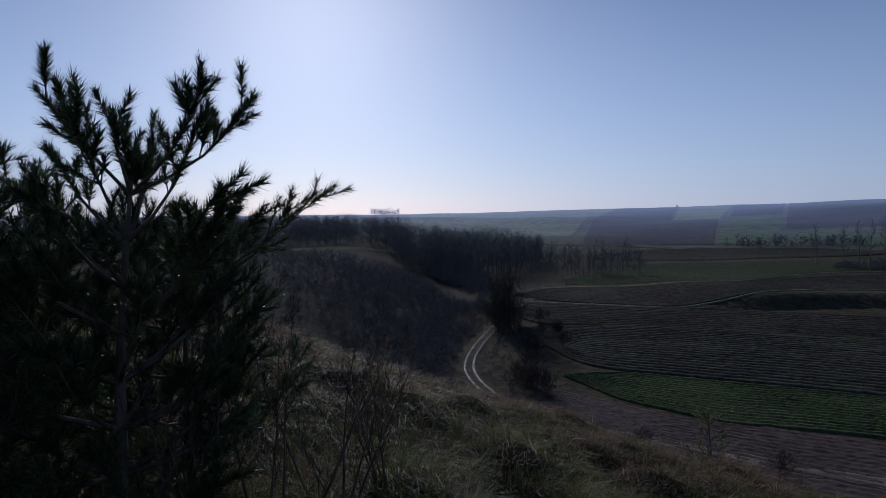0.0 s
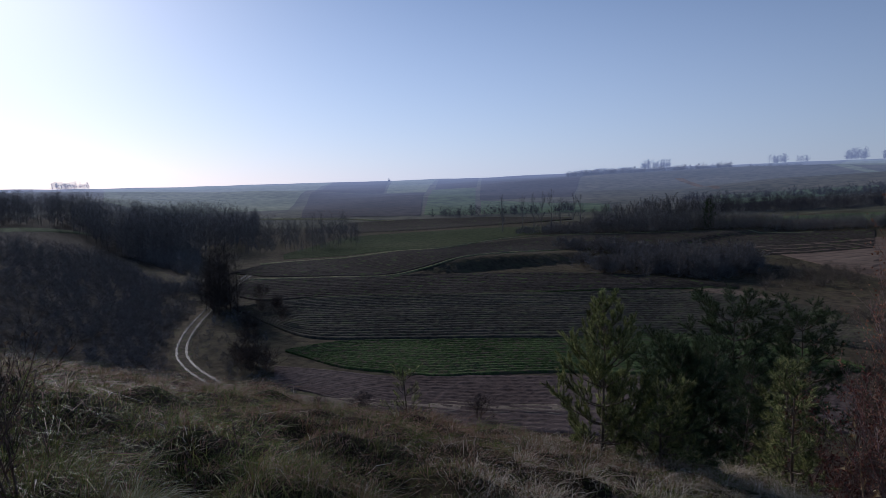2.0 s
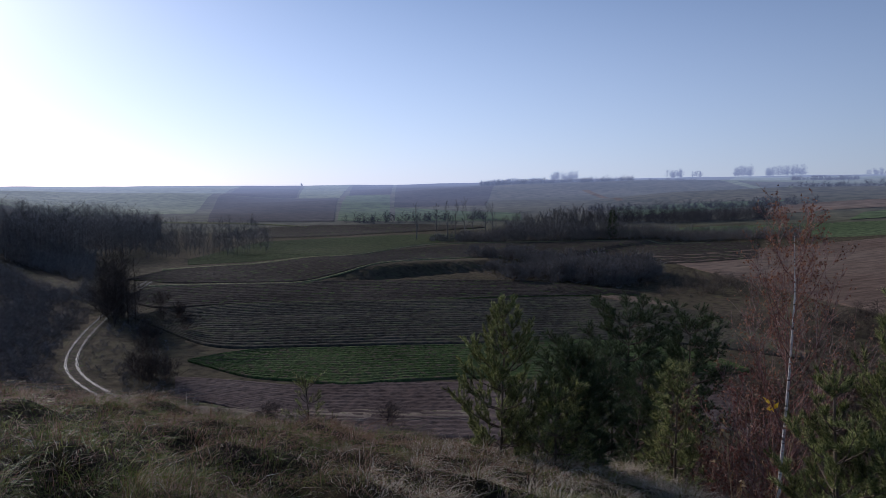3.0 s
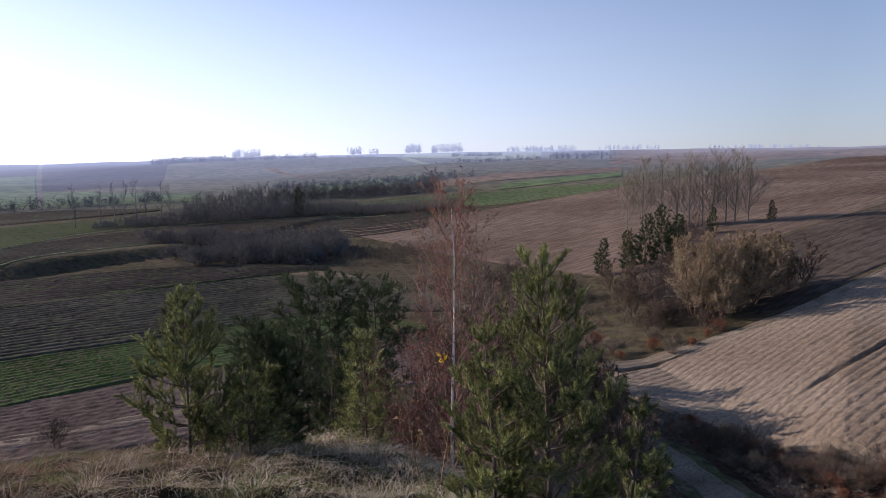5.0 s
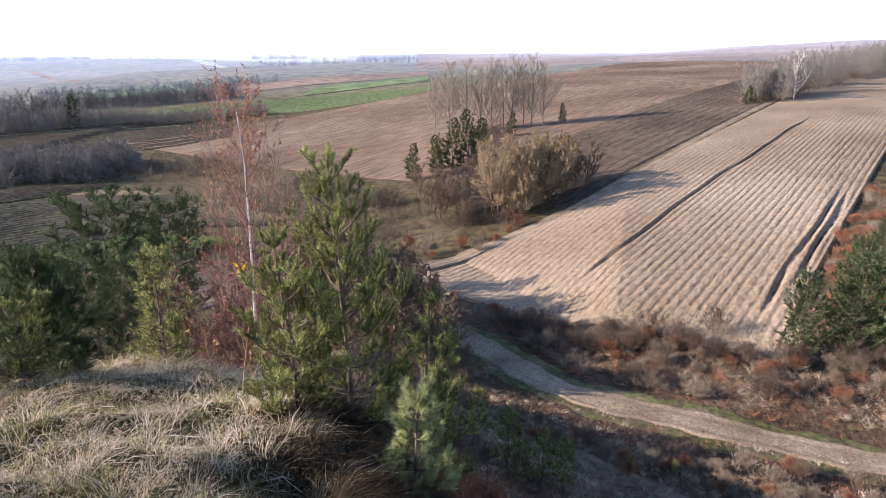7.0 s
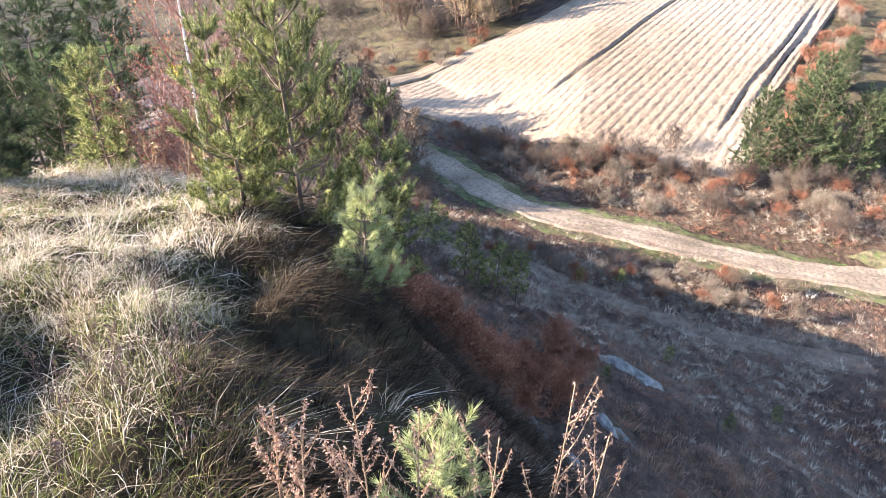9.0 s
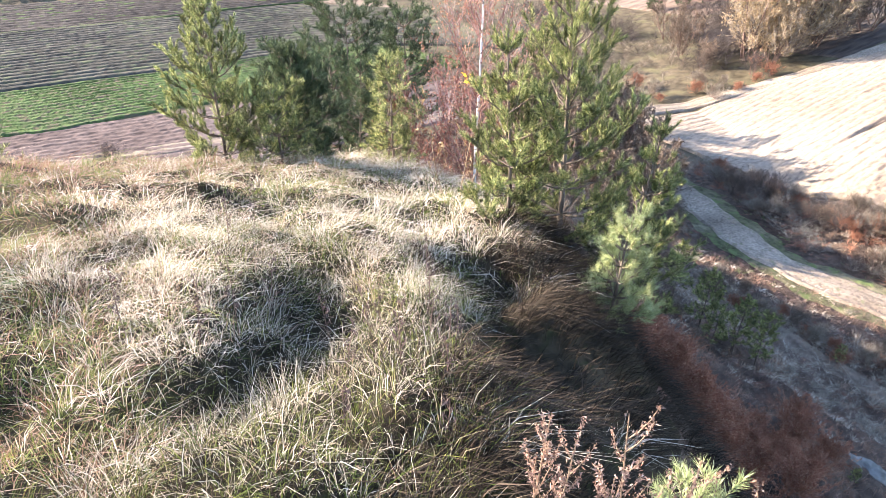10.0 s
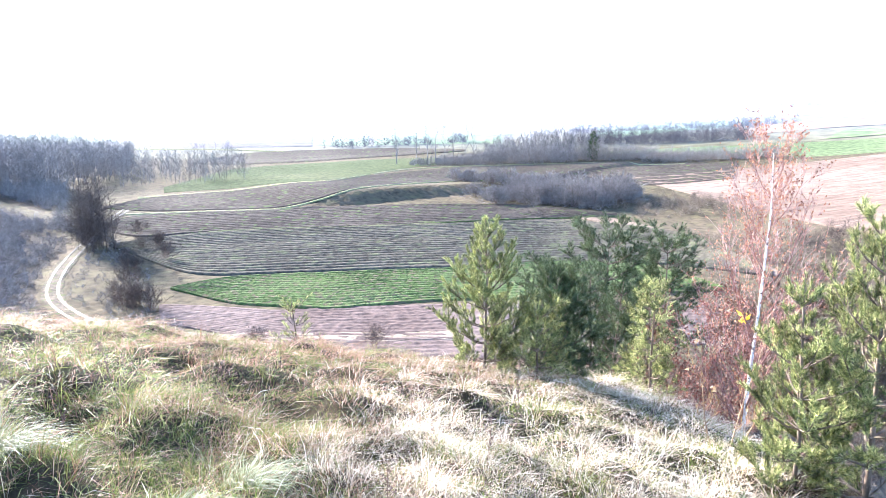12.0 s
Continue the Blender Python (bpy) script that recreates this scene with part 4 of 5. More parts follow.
# ---- dock and sapling on the edge by the path ----
def dock(seed, height, label):
    """A dead dock plant: a stiff stalk with branches thick with seed."""
    rng = np.random.default_rng(seed)
    root = thing("dock_plant", label, "weed")
    stalk, seeds = Pile(), Pile()
    axis = bent(rng, (0, 0, -0.05), (rng.normal() * 0.06, rng.normal() * 0.06, 1), height + 0.05, 0.1, 6, 0.03)
    stalk.tube(axis, np.linspace(0.005, 0.002, 6), 5)
    lines = [axis[3:]]
    for i in range(11):
        p, d = spot(axis, 0.45 + 0.5 * i / 11)
        ln = bent(rng, p, aside(rng, d, 0.55), height * (0.26 - 0.01 * i) * rng.uniform(0.6, 1.2), 0.35, 4, 0.05)
        stalk.tube(ln, np.linspace(0.0025, 0.001, 4), 3)
        lines.append(ln)
    for ln in lines:
        n = 56
        t = np.clip(rng.choice(np.linspace(0.15, 1, 9), n) + rng.normal(size=n) * 0.02, 0, 1)
        c = np.array([spot(ln, v)[0] for v in t]) + rng.normal(size=(n, 3)) * 0.005
        seeds.slivers(c, c + rng.normal(size=(n, 3)) * 0.0065, 0.0068, rng)
    part("stalk", stalk.mesh("stalk", DRY_STALK, True), root)
    tagged(part("seed_head", seeds.mesh("seed_head", SEED), root, "rust-brown dry seed heads"), kind="stuff")
    return root


for i, (x, y, h) in enumerate(((1.84, 0.11, 0.74), (1.84, 0.02, 0.78), (1.85, -0.12, 0.81), (1.96, -0.19, 1.08), (1.95, -0.33, 1.16), (1.99, -0.69, 1.65), (2.0, -0.77, 1.74), (1.9, -0.84, 1.62), (1.92, -1.12, 1.85))):
    stand(dock(50 + i, h, "dead brown dock stalk with dry seed heads"), x, y, 40 * i, group="dead dock stalks on the bank")
stand(pine(17, 0.98, 0.36, 700, 0.062, 0.0034, 0.1, 0.16, 6, 0.8, top=0.7, mat=NEEDLE_FRESH, label="pale green pine sapling among dead dock stalks"), 2.3, -0.33)

# ---- slope and roadside ----
slope_pine = pine(18, 2.4, 0.75, 380, 0.085, 0.013, 0.25, 0.3, 5, 0.5, label="small pine on the rough slope above the road")
stand(slope_pine, 28, 3.5, 0, 1.3, group="small pines on the slope")
for x, y, k in ((26, 1.8, 1.4), (26.1, 0.2, 1.35), (26.6, -0.8, 1.3), (25.3, 1.1, 1.1), (34, -7.1, 0.55), (25.5, -8.5, 0.5), (21, -4.8, 0.35), (33, -4.5, 0.6), (19.5, -9.5, 0.5), (23, -13, 0.5)):
    more(slope_pine, x, y, 77 * x, k, group="small pines on the slope")
road_pine = pine(19, 6.4, 2.3, 60, 0.16, 0.045, 0.02, 0.42, 7, 0.5, step=0.32, shoot=0.5, mat=NEEDLE_BLUE, label="bushy blue-green pine above the road bank")
stand(road_pine, 49.2, -18.0, group="pines above the road bank")
for x, y, k in ((49.1, -21.7, 1.25), (48.6, -24.8, 1.05), (51, -28, 0.9), (52.5, -22.5, 1.2), (64.7, -29.4, 0.75), (55, -31, 1.3), (46.5, -32, 1.1)):
    more(road_pine, x, y, 50 * x, k, group="pines above the road bank")

shrubs = [broadleaf(60 + i, h, 0.022, 0.03, h * 0.75, 9, tm, BROWN_TWIG, "shrub", lb, "shrub", 0.2, 8, 0.015, n, 0.06, lm, stems=6, sprays=6) for i, (h, tm, n, lm, lb) in enumerate((
    (1.9, TWIGS, 500, LEAF_BROWN, "leafless grey-brown shrub on rough grass"),
    (1.5, TWIGS_PALE, 900, LEAF_BROWN, "pale dry shrub with withered leaves"),
    (1.3, BRACKEN, 1500, BRACKEN, "low rusty-red shrub on the road bank"),
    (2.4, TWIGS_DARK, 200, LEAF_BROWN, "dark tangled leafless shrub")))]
rng = np.random.default_rng(9)
for s in shrubs:
    stand(s, 46 + 2 * shrubs.index(s), -6 - 2.2 * shrubs.index(s), group="shrubs on the road bank")


def scatter(kinds, n, spots, spread, lo, hi, group):
    """Shrubs strewn along a line of places."""
    for i in range(n):
        k = rng.uniform(0, len(spots) - 1.001)
        a, b2 = np.array(spots[int(k)]), np.array(spots[int(k) + 1])
        p = a + (b2 - a) * (k % 1) + rng.normal(size=2) * spread
        r, m = (p - CORNER) @ ROW, (p - CORNER) @ ACROSS
        if off_road(*p) < 3.2 or (-2.2 < r < 200 and -4.9 < m < 29):
            continue
        more(kinds[rng.integers(len(kinds))], p[0], p[1], rng.uniform(0, 360), rng.uniform(lo, hi), group=group)


scatter(shrubs, 100, [(57, 6), (52, -2), (49.5, -8), (48, -13), (46.5, -18), (45, -26)], 1.8, 0.5, 1.05, "shrubs on the road bank")
scatter(shrubs[:3], 46, [(36, 5), (35, 1), (35, -5), (34, -11), (33, -17)], 1.3, 0.4, 0.85, "shrubs below the road")
# extra dark shrubs added to deepen the shade on the road bank
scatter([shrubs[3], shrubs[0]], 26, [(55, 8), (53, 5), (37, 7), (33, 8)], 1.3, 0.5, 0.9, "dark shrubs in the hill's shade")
scatter(shrubs, 22, [(84, 8), (80, 14), (74, 26), (66, 34)], 2.5, 0.7, 1.4, "shrubs along the field track")
scatter([shrubs[2], shrubs[2], shrubs[1]], 46, [(56, -21), (65, -27.5), (76, -32.5), (92, -40)], 1.7, 0.7, 1.4, "red shrubs beside the tan field")
scatter([shrubs[3]], 22, [(5, 62), (10, 76), (12, 90), (16, 108), (21, 128)], 2.2, 0.7, 1.3, "dark shrubs along the valley road")
scatter([shrubs[3], shrubs[0]], 22, [(10, 60), (20, 58), (30, 55)], 2.5, 0.6, 1.1, "shrubs at the foot of the hill")
scatter([shrubs[2]], 40, [(10, 1.4), (12.2, 1.5), (14, 0.2), (15.5, -1.6), (19, -1.8), (22, -2.5)], 0.8, 0.5, 0.95, "rusty shrubs on the steep slope")
scatter([shrubs[0], shrubs[3]], 14, [(12, 2.5), (16, 4), (22, 4), (28, 4)], 1.0, 0.4, 0.7, "dark shrubs on the steep slope")
dead = broadleaf(70, 2.0, 0.035, 0.15, 1.3, 9, TWIGS_DARK, GREY_BARK, "dead_shrub", "dead black leafless shrub on the slope", "shrub", 0.1, 6, 0.012, stems=2, sprays=4)
stand(dead, 19.6, -9.4)

def marl(name, x, y, long, wide, turn, seed):
    """Bare pale marl showing on the slope, with a ragged edge."""
    rg = np.random.default_rng(seed)
    a = np.linspace(0, 2 * np.pi, 40, endpoint=False)
    edge = 1 + 0.25 * np.sin(3 * a + seed) + 0.15 * np.sin(7 * a + 2) + rg.normal(size=40) * 0.06
    k = np.linspace(0, 1, 14)[:, None]
    u, v = k * edge * np.cos(a) * long, k * edge * np.sin(a) * wide
    c, sn = math.cos(radians(turn)), math.sin(radians(turn))
    px, py = x + u * c - v * sn, y + u * sn + v * c
    z = land(px, py) + 0.12 - 0.34 * k ** 4 + 0.14 * wave(px, py, 0.9, 3) + 0.07 * wave(px, py, 0.37, 5) + 0 * a
    me = mesh_of(name, np.stack([px, py, z], -1).reshape(-1, 3), [grid_faces(14, 40, True)], SAND, True)
    return tagged(new(name, me), "bare pale marl on the eroded slope", "ground", kind="structure")


MARL = ((22.2, -6.4, 1.9, 0.75, 90), (12.5, -2.05, 1.5, 0.5, 23), (15.6, -4.2, 1.2, 0.4, 60))
for i, (x, y, long, wide, turn) in enumerate(MARL):
    marl("marl_patch", x, y, long, wide, turn, i + 1)

# ---- trees round the valley ----
willow = broadleaf(80, 11.5, 0.13, 0.06, 4.8, 11, TWIGS_PALE, BROWN_TWIG, "willow_tree", "rounded willow with thin yellow-brown leaves", "willow", 0.3, 8, 0.06, 13000, 0.19, LEAF_GOLD, stems=6, sprays=7)
stand(willow, 92, 10.3, group="willows below the tall trees")
for x, y, k, lb in ((94, 6.0, 1.0, ""), (90.5, 7.2, 0.7, ""), (97, 3.6, 0.9, "")):
    more(willow, x, y, 60 * x, k, 0.1, "willows below the tall trees", lb)
alder = broadleaf(81, 9.5, 0.12, 0.06, 3.8, 10, TWIGS, BROWN_TWIG, "alder_tree", "bare brown alder bush, many-stemmed", "alder", 0.3, 8, 0.08, 3000, 0.24, LEAF_BROWN, stems=5, sprays=6)
stand(alder, 100.5, 0.8, group="bare alders below the tall trees")
# alders unseen behind the pines, added to cast shade on road and bank
for x, y, k in ((50.5, 14, 0.8), (53.5, 15.5, 0.75), (47.5, 15.5, 0.75), (57, 17, 0.8), (50, 18, 0.8), (54, 12.5, 0.6), (44, 10.5, 0.7), (41, 13, 0.7), (46.8, 10, 0.65), (43.5, 14, 0.8), (52, 20, 1.0), (56, 21.5, 1.05), (48.5, 21, 1.0), (60, 23, 1.0), (45, 19, 0.95), (54, 24, 1.1), (50, 25, 1.0)):
    more(alder, x, y, 60 * x, k, 0.1, "bare alders at the foot of the hill", "bare brown alder added to shade the farm road")
for x, y, k in ((103.5, -1.8, 0.85), (99, 4.5, 0.95), (106, 1.5, 0.8), (88, 15, 0.45), (93, 19, 0.7), (101, 23, 0.7), (108, 14, 0.85), (113, 6, 0.7)):
    more(alder, x, y, 60 * x, k, 0.1, "bare alders below the tall trees")
poplar = broadleaf(82, 18.5, 0.2, 0.12, 7.5, 30, TWIGS_PALE, GREY_BARK, "poplar_tree", "tall pale leafless poplar", "poplar", 0.35, 10, 0.055, sprays=8, spread=0.8)
poplar2 = broadleaf(83, 18.0, 0.19, 0.15, 8.0, 26, TWIGS_PALE, GREY_BARK, "poplar_tree", "tall grey leafless poplar", "poplar", 0.3, 10, 0.055, sprays=8, spread=0.9)
stand(poplar, 169.3, 33, group="tall bare poplars")
stand(poplar2, 170.1, 28.5, group="tall bare poplars")
for i, (x, y, k) in enumerate(((171.1, 21.8, 1.0), (171.8, 16.5, 1.02), (172.2, 11.3, 1.0), (172.4, 8.3, 0.87), (173, 25.2, 0.9), (174, 19, 0.95), (170, 37, 0.8), (174, 13.5, 0.9))):
    more((poplar, poplar2)[i % 2], x, y, 70 * x, k, 0.1, "tall bare poplars")
spruce = pine(84, 10.5, 3.1, 26, 0.3, 0.09, 0.06, 0.75, 6, 0.3, step=0.5, top=0.25, shoot=0.9, stem=0.012, mat=SPRUCE, label="dark green conifer among bare trees")
stand(spruce, 123.3, 23.3, group="conifers among bare trees")
for x, y, k in ((124.2, 17.8, 0.95), (126, 20.5, 1.1), (159.8, 15.3, 0.6), (176.5, 3.3, 0.5), (121, 26, 0.75), (118, 30, 0.7), (75, 34, 0.4), (199.5, 177.5, 1.15), (190, -46, 0.5), (193, -48, 0.42)):
    more(spruce, x, y, 70 * x, k, 0.1, "conifers among bare trees")
golden = broadleaf(85, 7, 0.1, 0.1, 2.2, 14, TWIGS_PALE, GREY_BARK, "birch_tree", "small golden-leaved birch beside conifers", "birch tree", 0.5, 8, 0.05, 2200, 0.24, LEAF_GOLD, sprays=6)
stand(golden, 126, 27)

hedge_tree = broadleaf(86, 12, 0.14, 0.04, 4.8, 13, TWIGS_GREY, GREY_BARK, "bare_tree", "bare brown tree in a field hedge", "tree", 0.35, 9, 0.06, stems=4, sprays=7)
stand(hedge_tree, 197, -51.5, group="bare trees in the field hedge")
HEDGE = np.array(((196, -52), (200, -57), (239, -82), (294, -117), (360, -152)), float)
for i in range(46):
    k = 3.999 * (i / 45) ** 0.8
    p = HEDGE[int(k)] + (HEDGE[int(k) + 1] - HEDGE[int(k)]) * (k % 1) + rng.normal(size=2) * 2.5 + np.array((1.5, 3)) * rng.uniform(0, 1.5)
    more(hedge_tree, p[0], p[1], rng.uniform(0, 360), rng.uniform(0.7, 1.1), 0.1, "bare trees in the field hedge")
pale = broadleaf(87, 13, 0.16, 0.15, 4.6, 16, leafy("white_twigs", [(0.0, (0.4, 0.36, 0.32)), (1.0, (0.65, 0.6, 0.55))], 0.8, 0.0), birch_bark, "birch_tree", "pale white leafless birch in the hedge", "birch tree", 0.4, 8, 0.06, sprays=6)
stand(pale, 192.4, -58.2)

row_tree = broadleaf(88, 15.5, 0.17, 0.34, 4.4, 17, TWIGS_GREY, TWIGS_GREY, "bare_tree", "dark bare tree in a row beyond the fields", "tree", 0.35, 8, 0.04, sprays=5, spread=0.85)
stand(row_tree, 138.3, 232, group="row of bare trees beyond the fields")
for x, y, k in ((145.5, 227.6, 0.98), (149.6, 225, 1.05), (152.4, 223, 1.05), (155.6, 220.8, 1.12), (163, 215.4, 1.02), (165.3, 213.7, 0.98), (141, 236, 0.6), (159, 219, 0.9)):
    more(row_tree, x, y, 70 * x, k, 0.1, "row of bare trees beyond the fields")
copse_tree = broadleaf(89, 13, 0.2, 0.1, 5.0, 13, TWIGS_GREY, TWIGS_GREY, "bare_tree", "dark bare rounded tree at the edge of a copse", "tree", 0.3, 8, 0.08, stems=2, sprays=6)
stand(copse_tree, 176, 207, group="dark copse beyond the fields")
for i in range(22):
    x, y = polar(39.2 + 9 * i / 21 + rng.normal() * 0.3, 268 + rng.uniform(0, 22))
    more(copse_tree, x, y, rng.uniform(0, 360), rng.uniform(0.85, 1.3) * (0.75 if i < 7 else 1.0), 0.1, "dark copse beyond the fields")
thicket = broadleaf(90, 4.2, 0.05, 0.02, 3.0, 9, TWIGS_GREY, TWIGS_DARK, "thicket_bush", "dark dense leafless thicket bush", "bush", 0.15, 8, 0.05, 150, 0.15, LEAF_BROWN, stems=5, sprays=7, spread=1.2)
stand(thicket, 104, 124, group="dark thicket along the terrace")
EDGE = np.array(((102, 139), (104, 123), (108, 113), (114, 105), (124, 102), (135, 105)), float)
for i in range(105):
    k = rng.uniform(0, 4.999)
    p = EDGE[int(k)] + (EDGE[int(k) + 1] - EDGE[int(k)]) * (k % 1)
    p = p * (1.01 + rng.uniform(0.0, np.interp(k, (0, 2, 5), (0.3, 0.22, 0.1)))) + rng.normal(size=2) * 1.2
    more(thicket, p[0], p[1], rng.uniform(0, 360), np.interp(k, (0, 1.5, 3, 4.2, 5), (0.7, 0.85, 1.15, 1.2, 0.6)) * rng.choice((0.45, 0.7, 0.95, 1.2, 1.5)), 0.2, "dark thicket along the terrace")


LUSH_FAR = leafy("roadside_green", [(0.0, (0.07, 0.1, 0.03)), (1.0, (0.2, 0.23, 0.09))], 0.6, 0.25)


def wood(name, label, places, heights, seed, mat, twig, dense=40, wide=0.32, low=0.25):
    """A far leafless wood: stems with upswept branches, too many to count."""
    rg = np.random.default_rng(seed)
    p = Pile()
    for (x, y), h in zip(places, heights):
        z = float(land(x, y)) - 0.3
        top = np.array((x + rg.normal() * 0.4, y + rg.normal() * 0.4, z + h))
        foot = np.array((x, y, z))
        p.tube(np.array([foot, foot * 0.5 + top * 0.5 + rg.normal(size=3) * 0.15, top]), (0.0055 * h, 0.004 * h, 0.02), 3)
        n = dense
        k = rg.uniform(low, 0.98, n)
        base = foot + (top - foot) * k[:, None]
        ln = h * wide * (1.15 - 0.8 * k) * rg.uniform(0.5, 1.2, n)
        a = rg.uniform(0, 6.28, n)
        d = np.stack([np.cos(a) * 1.1, np.sin(a) * 1.1, rg.uniform(0.2, 1.2, n)], -1)
        tip = base + d * ln[:, None]
        p.slivers(base, tip, twig, rg)
        m = base + (tip - base) * rg.uniform(0.3, 0.9, (n, 1))
        for _ in range(2):
            p.slivers(m, m + (d + rg.normal(size=(n, 3)) * 0.5) * (ln * 0.5)[:, None], twig * 0.7, rg)
    return tagged(new(name, p.mesh(name, mat)), label, "woods", kind="stuff")


def off_scar(x, y):
    """How far a place lies from the bare bank and the grass patch by the valley road."""
    p, c = np.array((x, y)), np.array(SCAR, float)
    a, d = c[:-1], c[1:] - c[:-1]
    k = np.clip(((p - a) * d).sum(1) / (d * d).sum(1), 0, 1)
    return min(float(np.hypot(*(a + d * k[:, None] - p).T).min()), math.hypot((x - 6) / 1.2, (y - 131) / 2) + 1)


rg = np.random.default_rng(76)


def scrub_line(name, label, n, spots, spread, lo, hi, seed, mat, twig=0.035):
    """Far scrub strewn along a line of places, grown together."""
    got = []
    for _ in range(n):
        k = rg.uniform(0, len(spots) - 1.001)
        a, b2 = np.array(spots[int(k)]), np.array(spots[int(k) + 1])
        got.append(a + (b2 - a) * (k % 1) + rg.normal(size=2) * spread)
    return wood(name, label, got, rg.uniform(lo, hi, n), seed, mat, twig, 60, 0.55, low=0.03)


scrub_line("poplar_undergrowth", "dark undergrowth below the poplars", 90, [(88, 16), (96, 12), (102, 6), (107, 2)], 1.8, 1.2, 4.0, 21, TWIGS_DARK)
scrub_line("poplar_undergrowth", "dark undergrowth below the poplars", 120, [(100, 26), (108, 20), (114, 12), (128, 14), (150, 20), (168, 22)], 3.0, 1.5, 5.0, 22, TWIGS_DARK)
scrub_line("hollow_scrub", "brown scrub in the hollow beyond the pines", 130, [(112, 66), (104, 52), (97, 40), (90, 30), (86, 22)], 4.0, 0.8, 2.8, 23, TWIGS)
scrub_line("hollow_scrub", "dark scrub in the hollow beyond the pines", 60, [(116, 54), (124, 50), (110, 46), (100, 34), (104, 28)], 2.5, 1.5, 4.0, 24, TWIGS_DARK)
scrub_line("foot_scrub", "dry scrub beyond the foot of the hill", 110, [(58, 50), (70, 46), (80, 38), (66, 30)], 4.0, 0.5, 1.7, 25, TWIGS)
scrub_line("red_scrub", "reddish scrub beside the dark thicket", 150, [(124, 101), (134, 97), (143, 92), (132, 86)], 6.0, 0.8, 2.6, 26, TWIGS)
scrub_line("hedge_undergrowth", "brown undergrowth below the hedge trees", 160, [(196, -51), (202, -57), (239, -80), (294, -115)], 2.5, 1.5, 5.0, 27, TWIGS, 0.05)
rg = np.random.default_rng(77)
places, heights = [], []
for i in range(1150):
    az, k = rg.uniform(-27, 9), rg.uniform(0, 1) ** 1.4
    near = np.interp(az, (-27, -10, -5.6, -3, 3, 9), (262, 262, 270, 222, 206, 252))
    x, y = polar(az, near + 100 * k)
    if off_scar(x, y) > 4:
        places.append((x, y))
        heights.append(np.interp(az, (-27, -6, -2, 3, 6, 9), (11.5, 12, 15.5, 16.5, 14.5, 11)) * rg.uniform(0.72, 1.06))
wood("far_wood", "leafless brown wood on the valley side", places, heights, 3, TWIGS_GREY, 0.06, 50, 0.36, low=0.12)
places = [polar(az, rg.uniform(215, 300)) for az in rg.uniform(7, 17.5, 170)]
wood("valley_wood", "thin leafless wood along the valley bottom", places, rg.uniform(4, 11, 170), 4, TWIGS_GREY, 0.045, 50, 0.36, low=0.12)
places = []
for az, d in zip(4 - np.abs(rg.normal(size=3400)) * 13, rg.uniform(56, 225, 3400)):
    x, y = polar(az, d)
    if off_road(x, y) > 2.6 + abs(rg.normal()) * 2 and off_scar(x, y) > 4.5 and (d < 205 or az > -2):
        places.append((x, y))
far = np.array([math.hypot(*p) for p in places])
wood("slope_scrub", "dark scrub on the shaded valley side", places, rg.uniform(0.4, 1.0, len(places)) * np.interp(far, (60, 120, 160, 225), (1.6, 2.4, 3.0, 5.0)), 5, TWIGS_GREY, 0.045, 30, 0.62, low=0.03)
places = []
for az, d in zip(rg.uniform(-2, 15, 1700), rg.uniform(56, 165, 1700)):
    x, y = polar(az, d)
    if off_road(x, y) > 2.2 and d < np.interp(az, (-2, 6, 9, 10, 15), (165, 140, 102, 74, 60)):
        places.append((x, y))
wood("valley_scrub", "low dark scrub beside the valley road", places, rg.uniform(0.4, 1.3, len(places)), 13, TWIGS_GREY, 0.035, 24, 0.6, low=0.03)
places = [(12 + rg.normal() * 1.5, 120.5 + rg.normal() * 3.5) for _ in range(46)]
wood("road_clump", "dark bare clump of trees beside the valley road", places, rg.uniform(6, 13, 46), 6, TWIGS_DARK, 0.05, 70, 0.3, low=0.06)
az = rg.uniform(32, 63, 760)
places = [polar(a, np.interp(a, (33, 40, 49, 57, 63), (266, 260, 269, 273, 280)) + rg.normal() * 4) for a in az]
wood("far_hedge", "dark leafless hedge beyond the ploughed fields", places, rg.uniform(0.5, 1.0, 760) * np.interp(az, (32, 36, 40, 48, 52, 63), (3, 5, 9, 9, 6.5, 5)), 7, TWIGS_GREY, 0.06, 36, 0.42, low=0.03)
places = [polar(az, np.interp(az, (46, 61), (362, 369)) + rg.normal() * 6) for az in rg.uniform(47, 61, 420)]
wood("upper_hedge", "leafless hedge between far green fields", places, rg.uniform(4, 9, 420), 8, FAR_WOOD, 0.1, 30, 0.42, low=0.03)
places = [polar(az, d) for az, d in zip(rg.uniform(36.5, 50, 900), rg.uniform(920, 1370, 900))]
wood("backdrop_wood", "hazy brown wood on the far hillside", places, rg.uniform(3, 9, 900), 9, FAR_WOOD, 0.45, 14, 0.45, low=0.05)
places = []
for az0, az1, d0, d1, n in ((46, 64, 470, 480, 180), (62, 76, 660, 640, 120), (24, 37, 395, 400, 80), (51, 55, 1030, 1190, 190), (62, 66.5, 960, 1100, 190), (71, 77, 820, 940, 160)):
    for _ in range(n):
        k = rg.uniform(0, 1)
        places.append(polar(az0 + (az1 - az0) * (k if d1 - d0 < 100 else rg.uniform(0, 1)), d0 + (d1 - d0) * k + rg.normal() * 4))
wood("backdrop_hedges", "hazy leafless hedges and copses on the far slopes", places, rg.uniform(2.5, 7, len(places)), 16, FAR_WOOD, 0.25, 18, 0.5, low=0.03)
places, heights = [], []
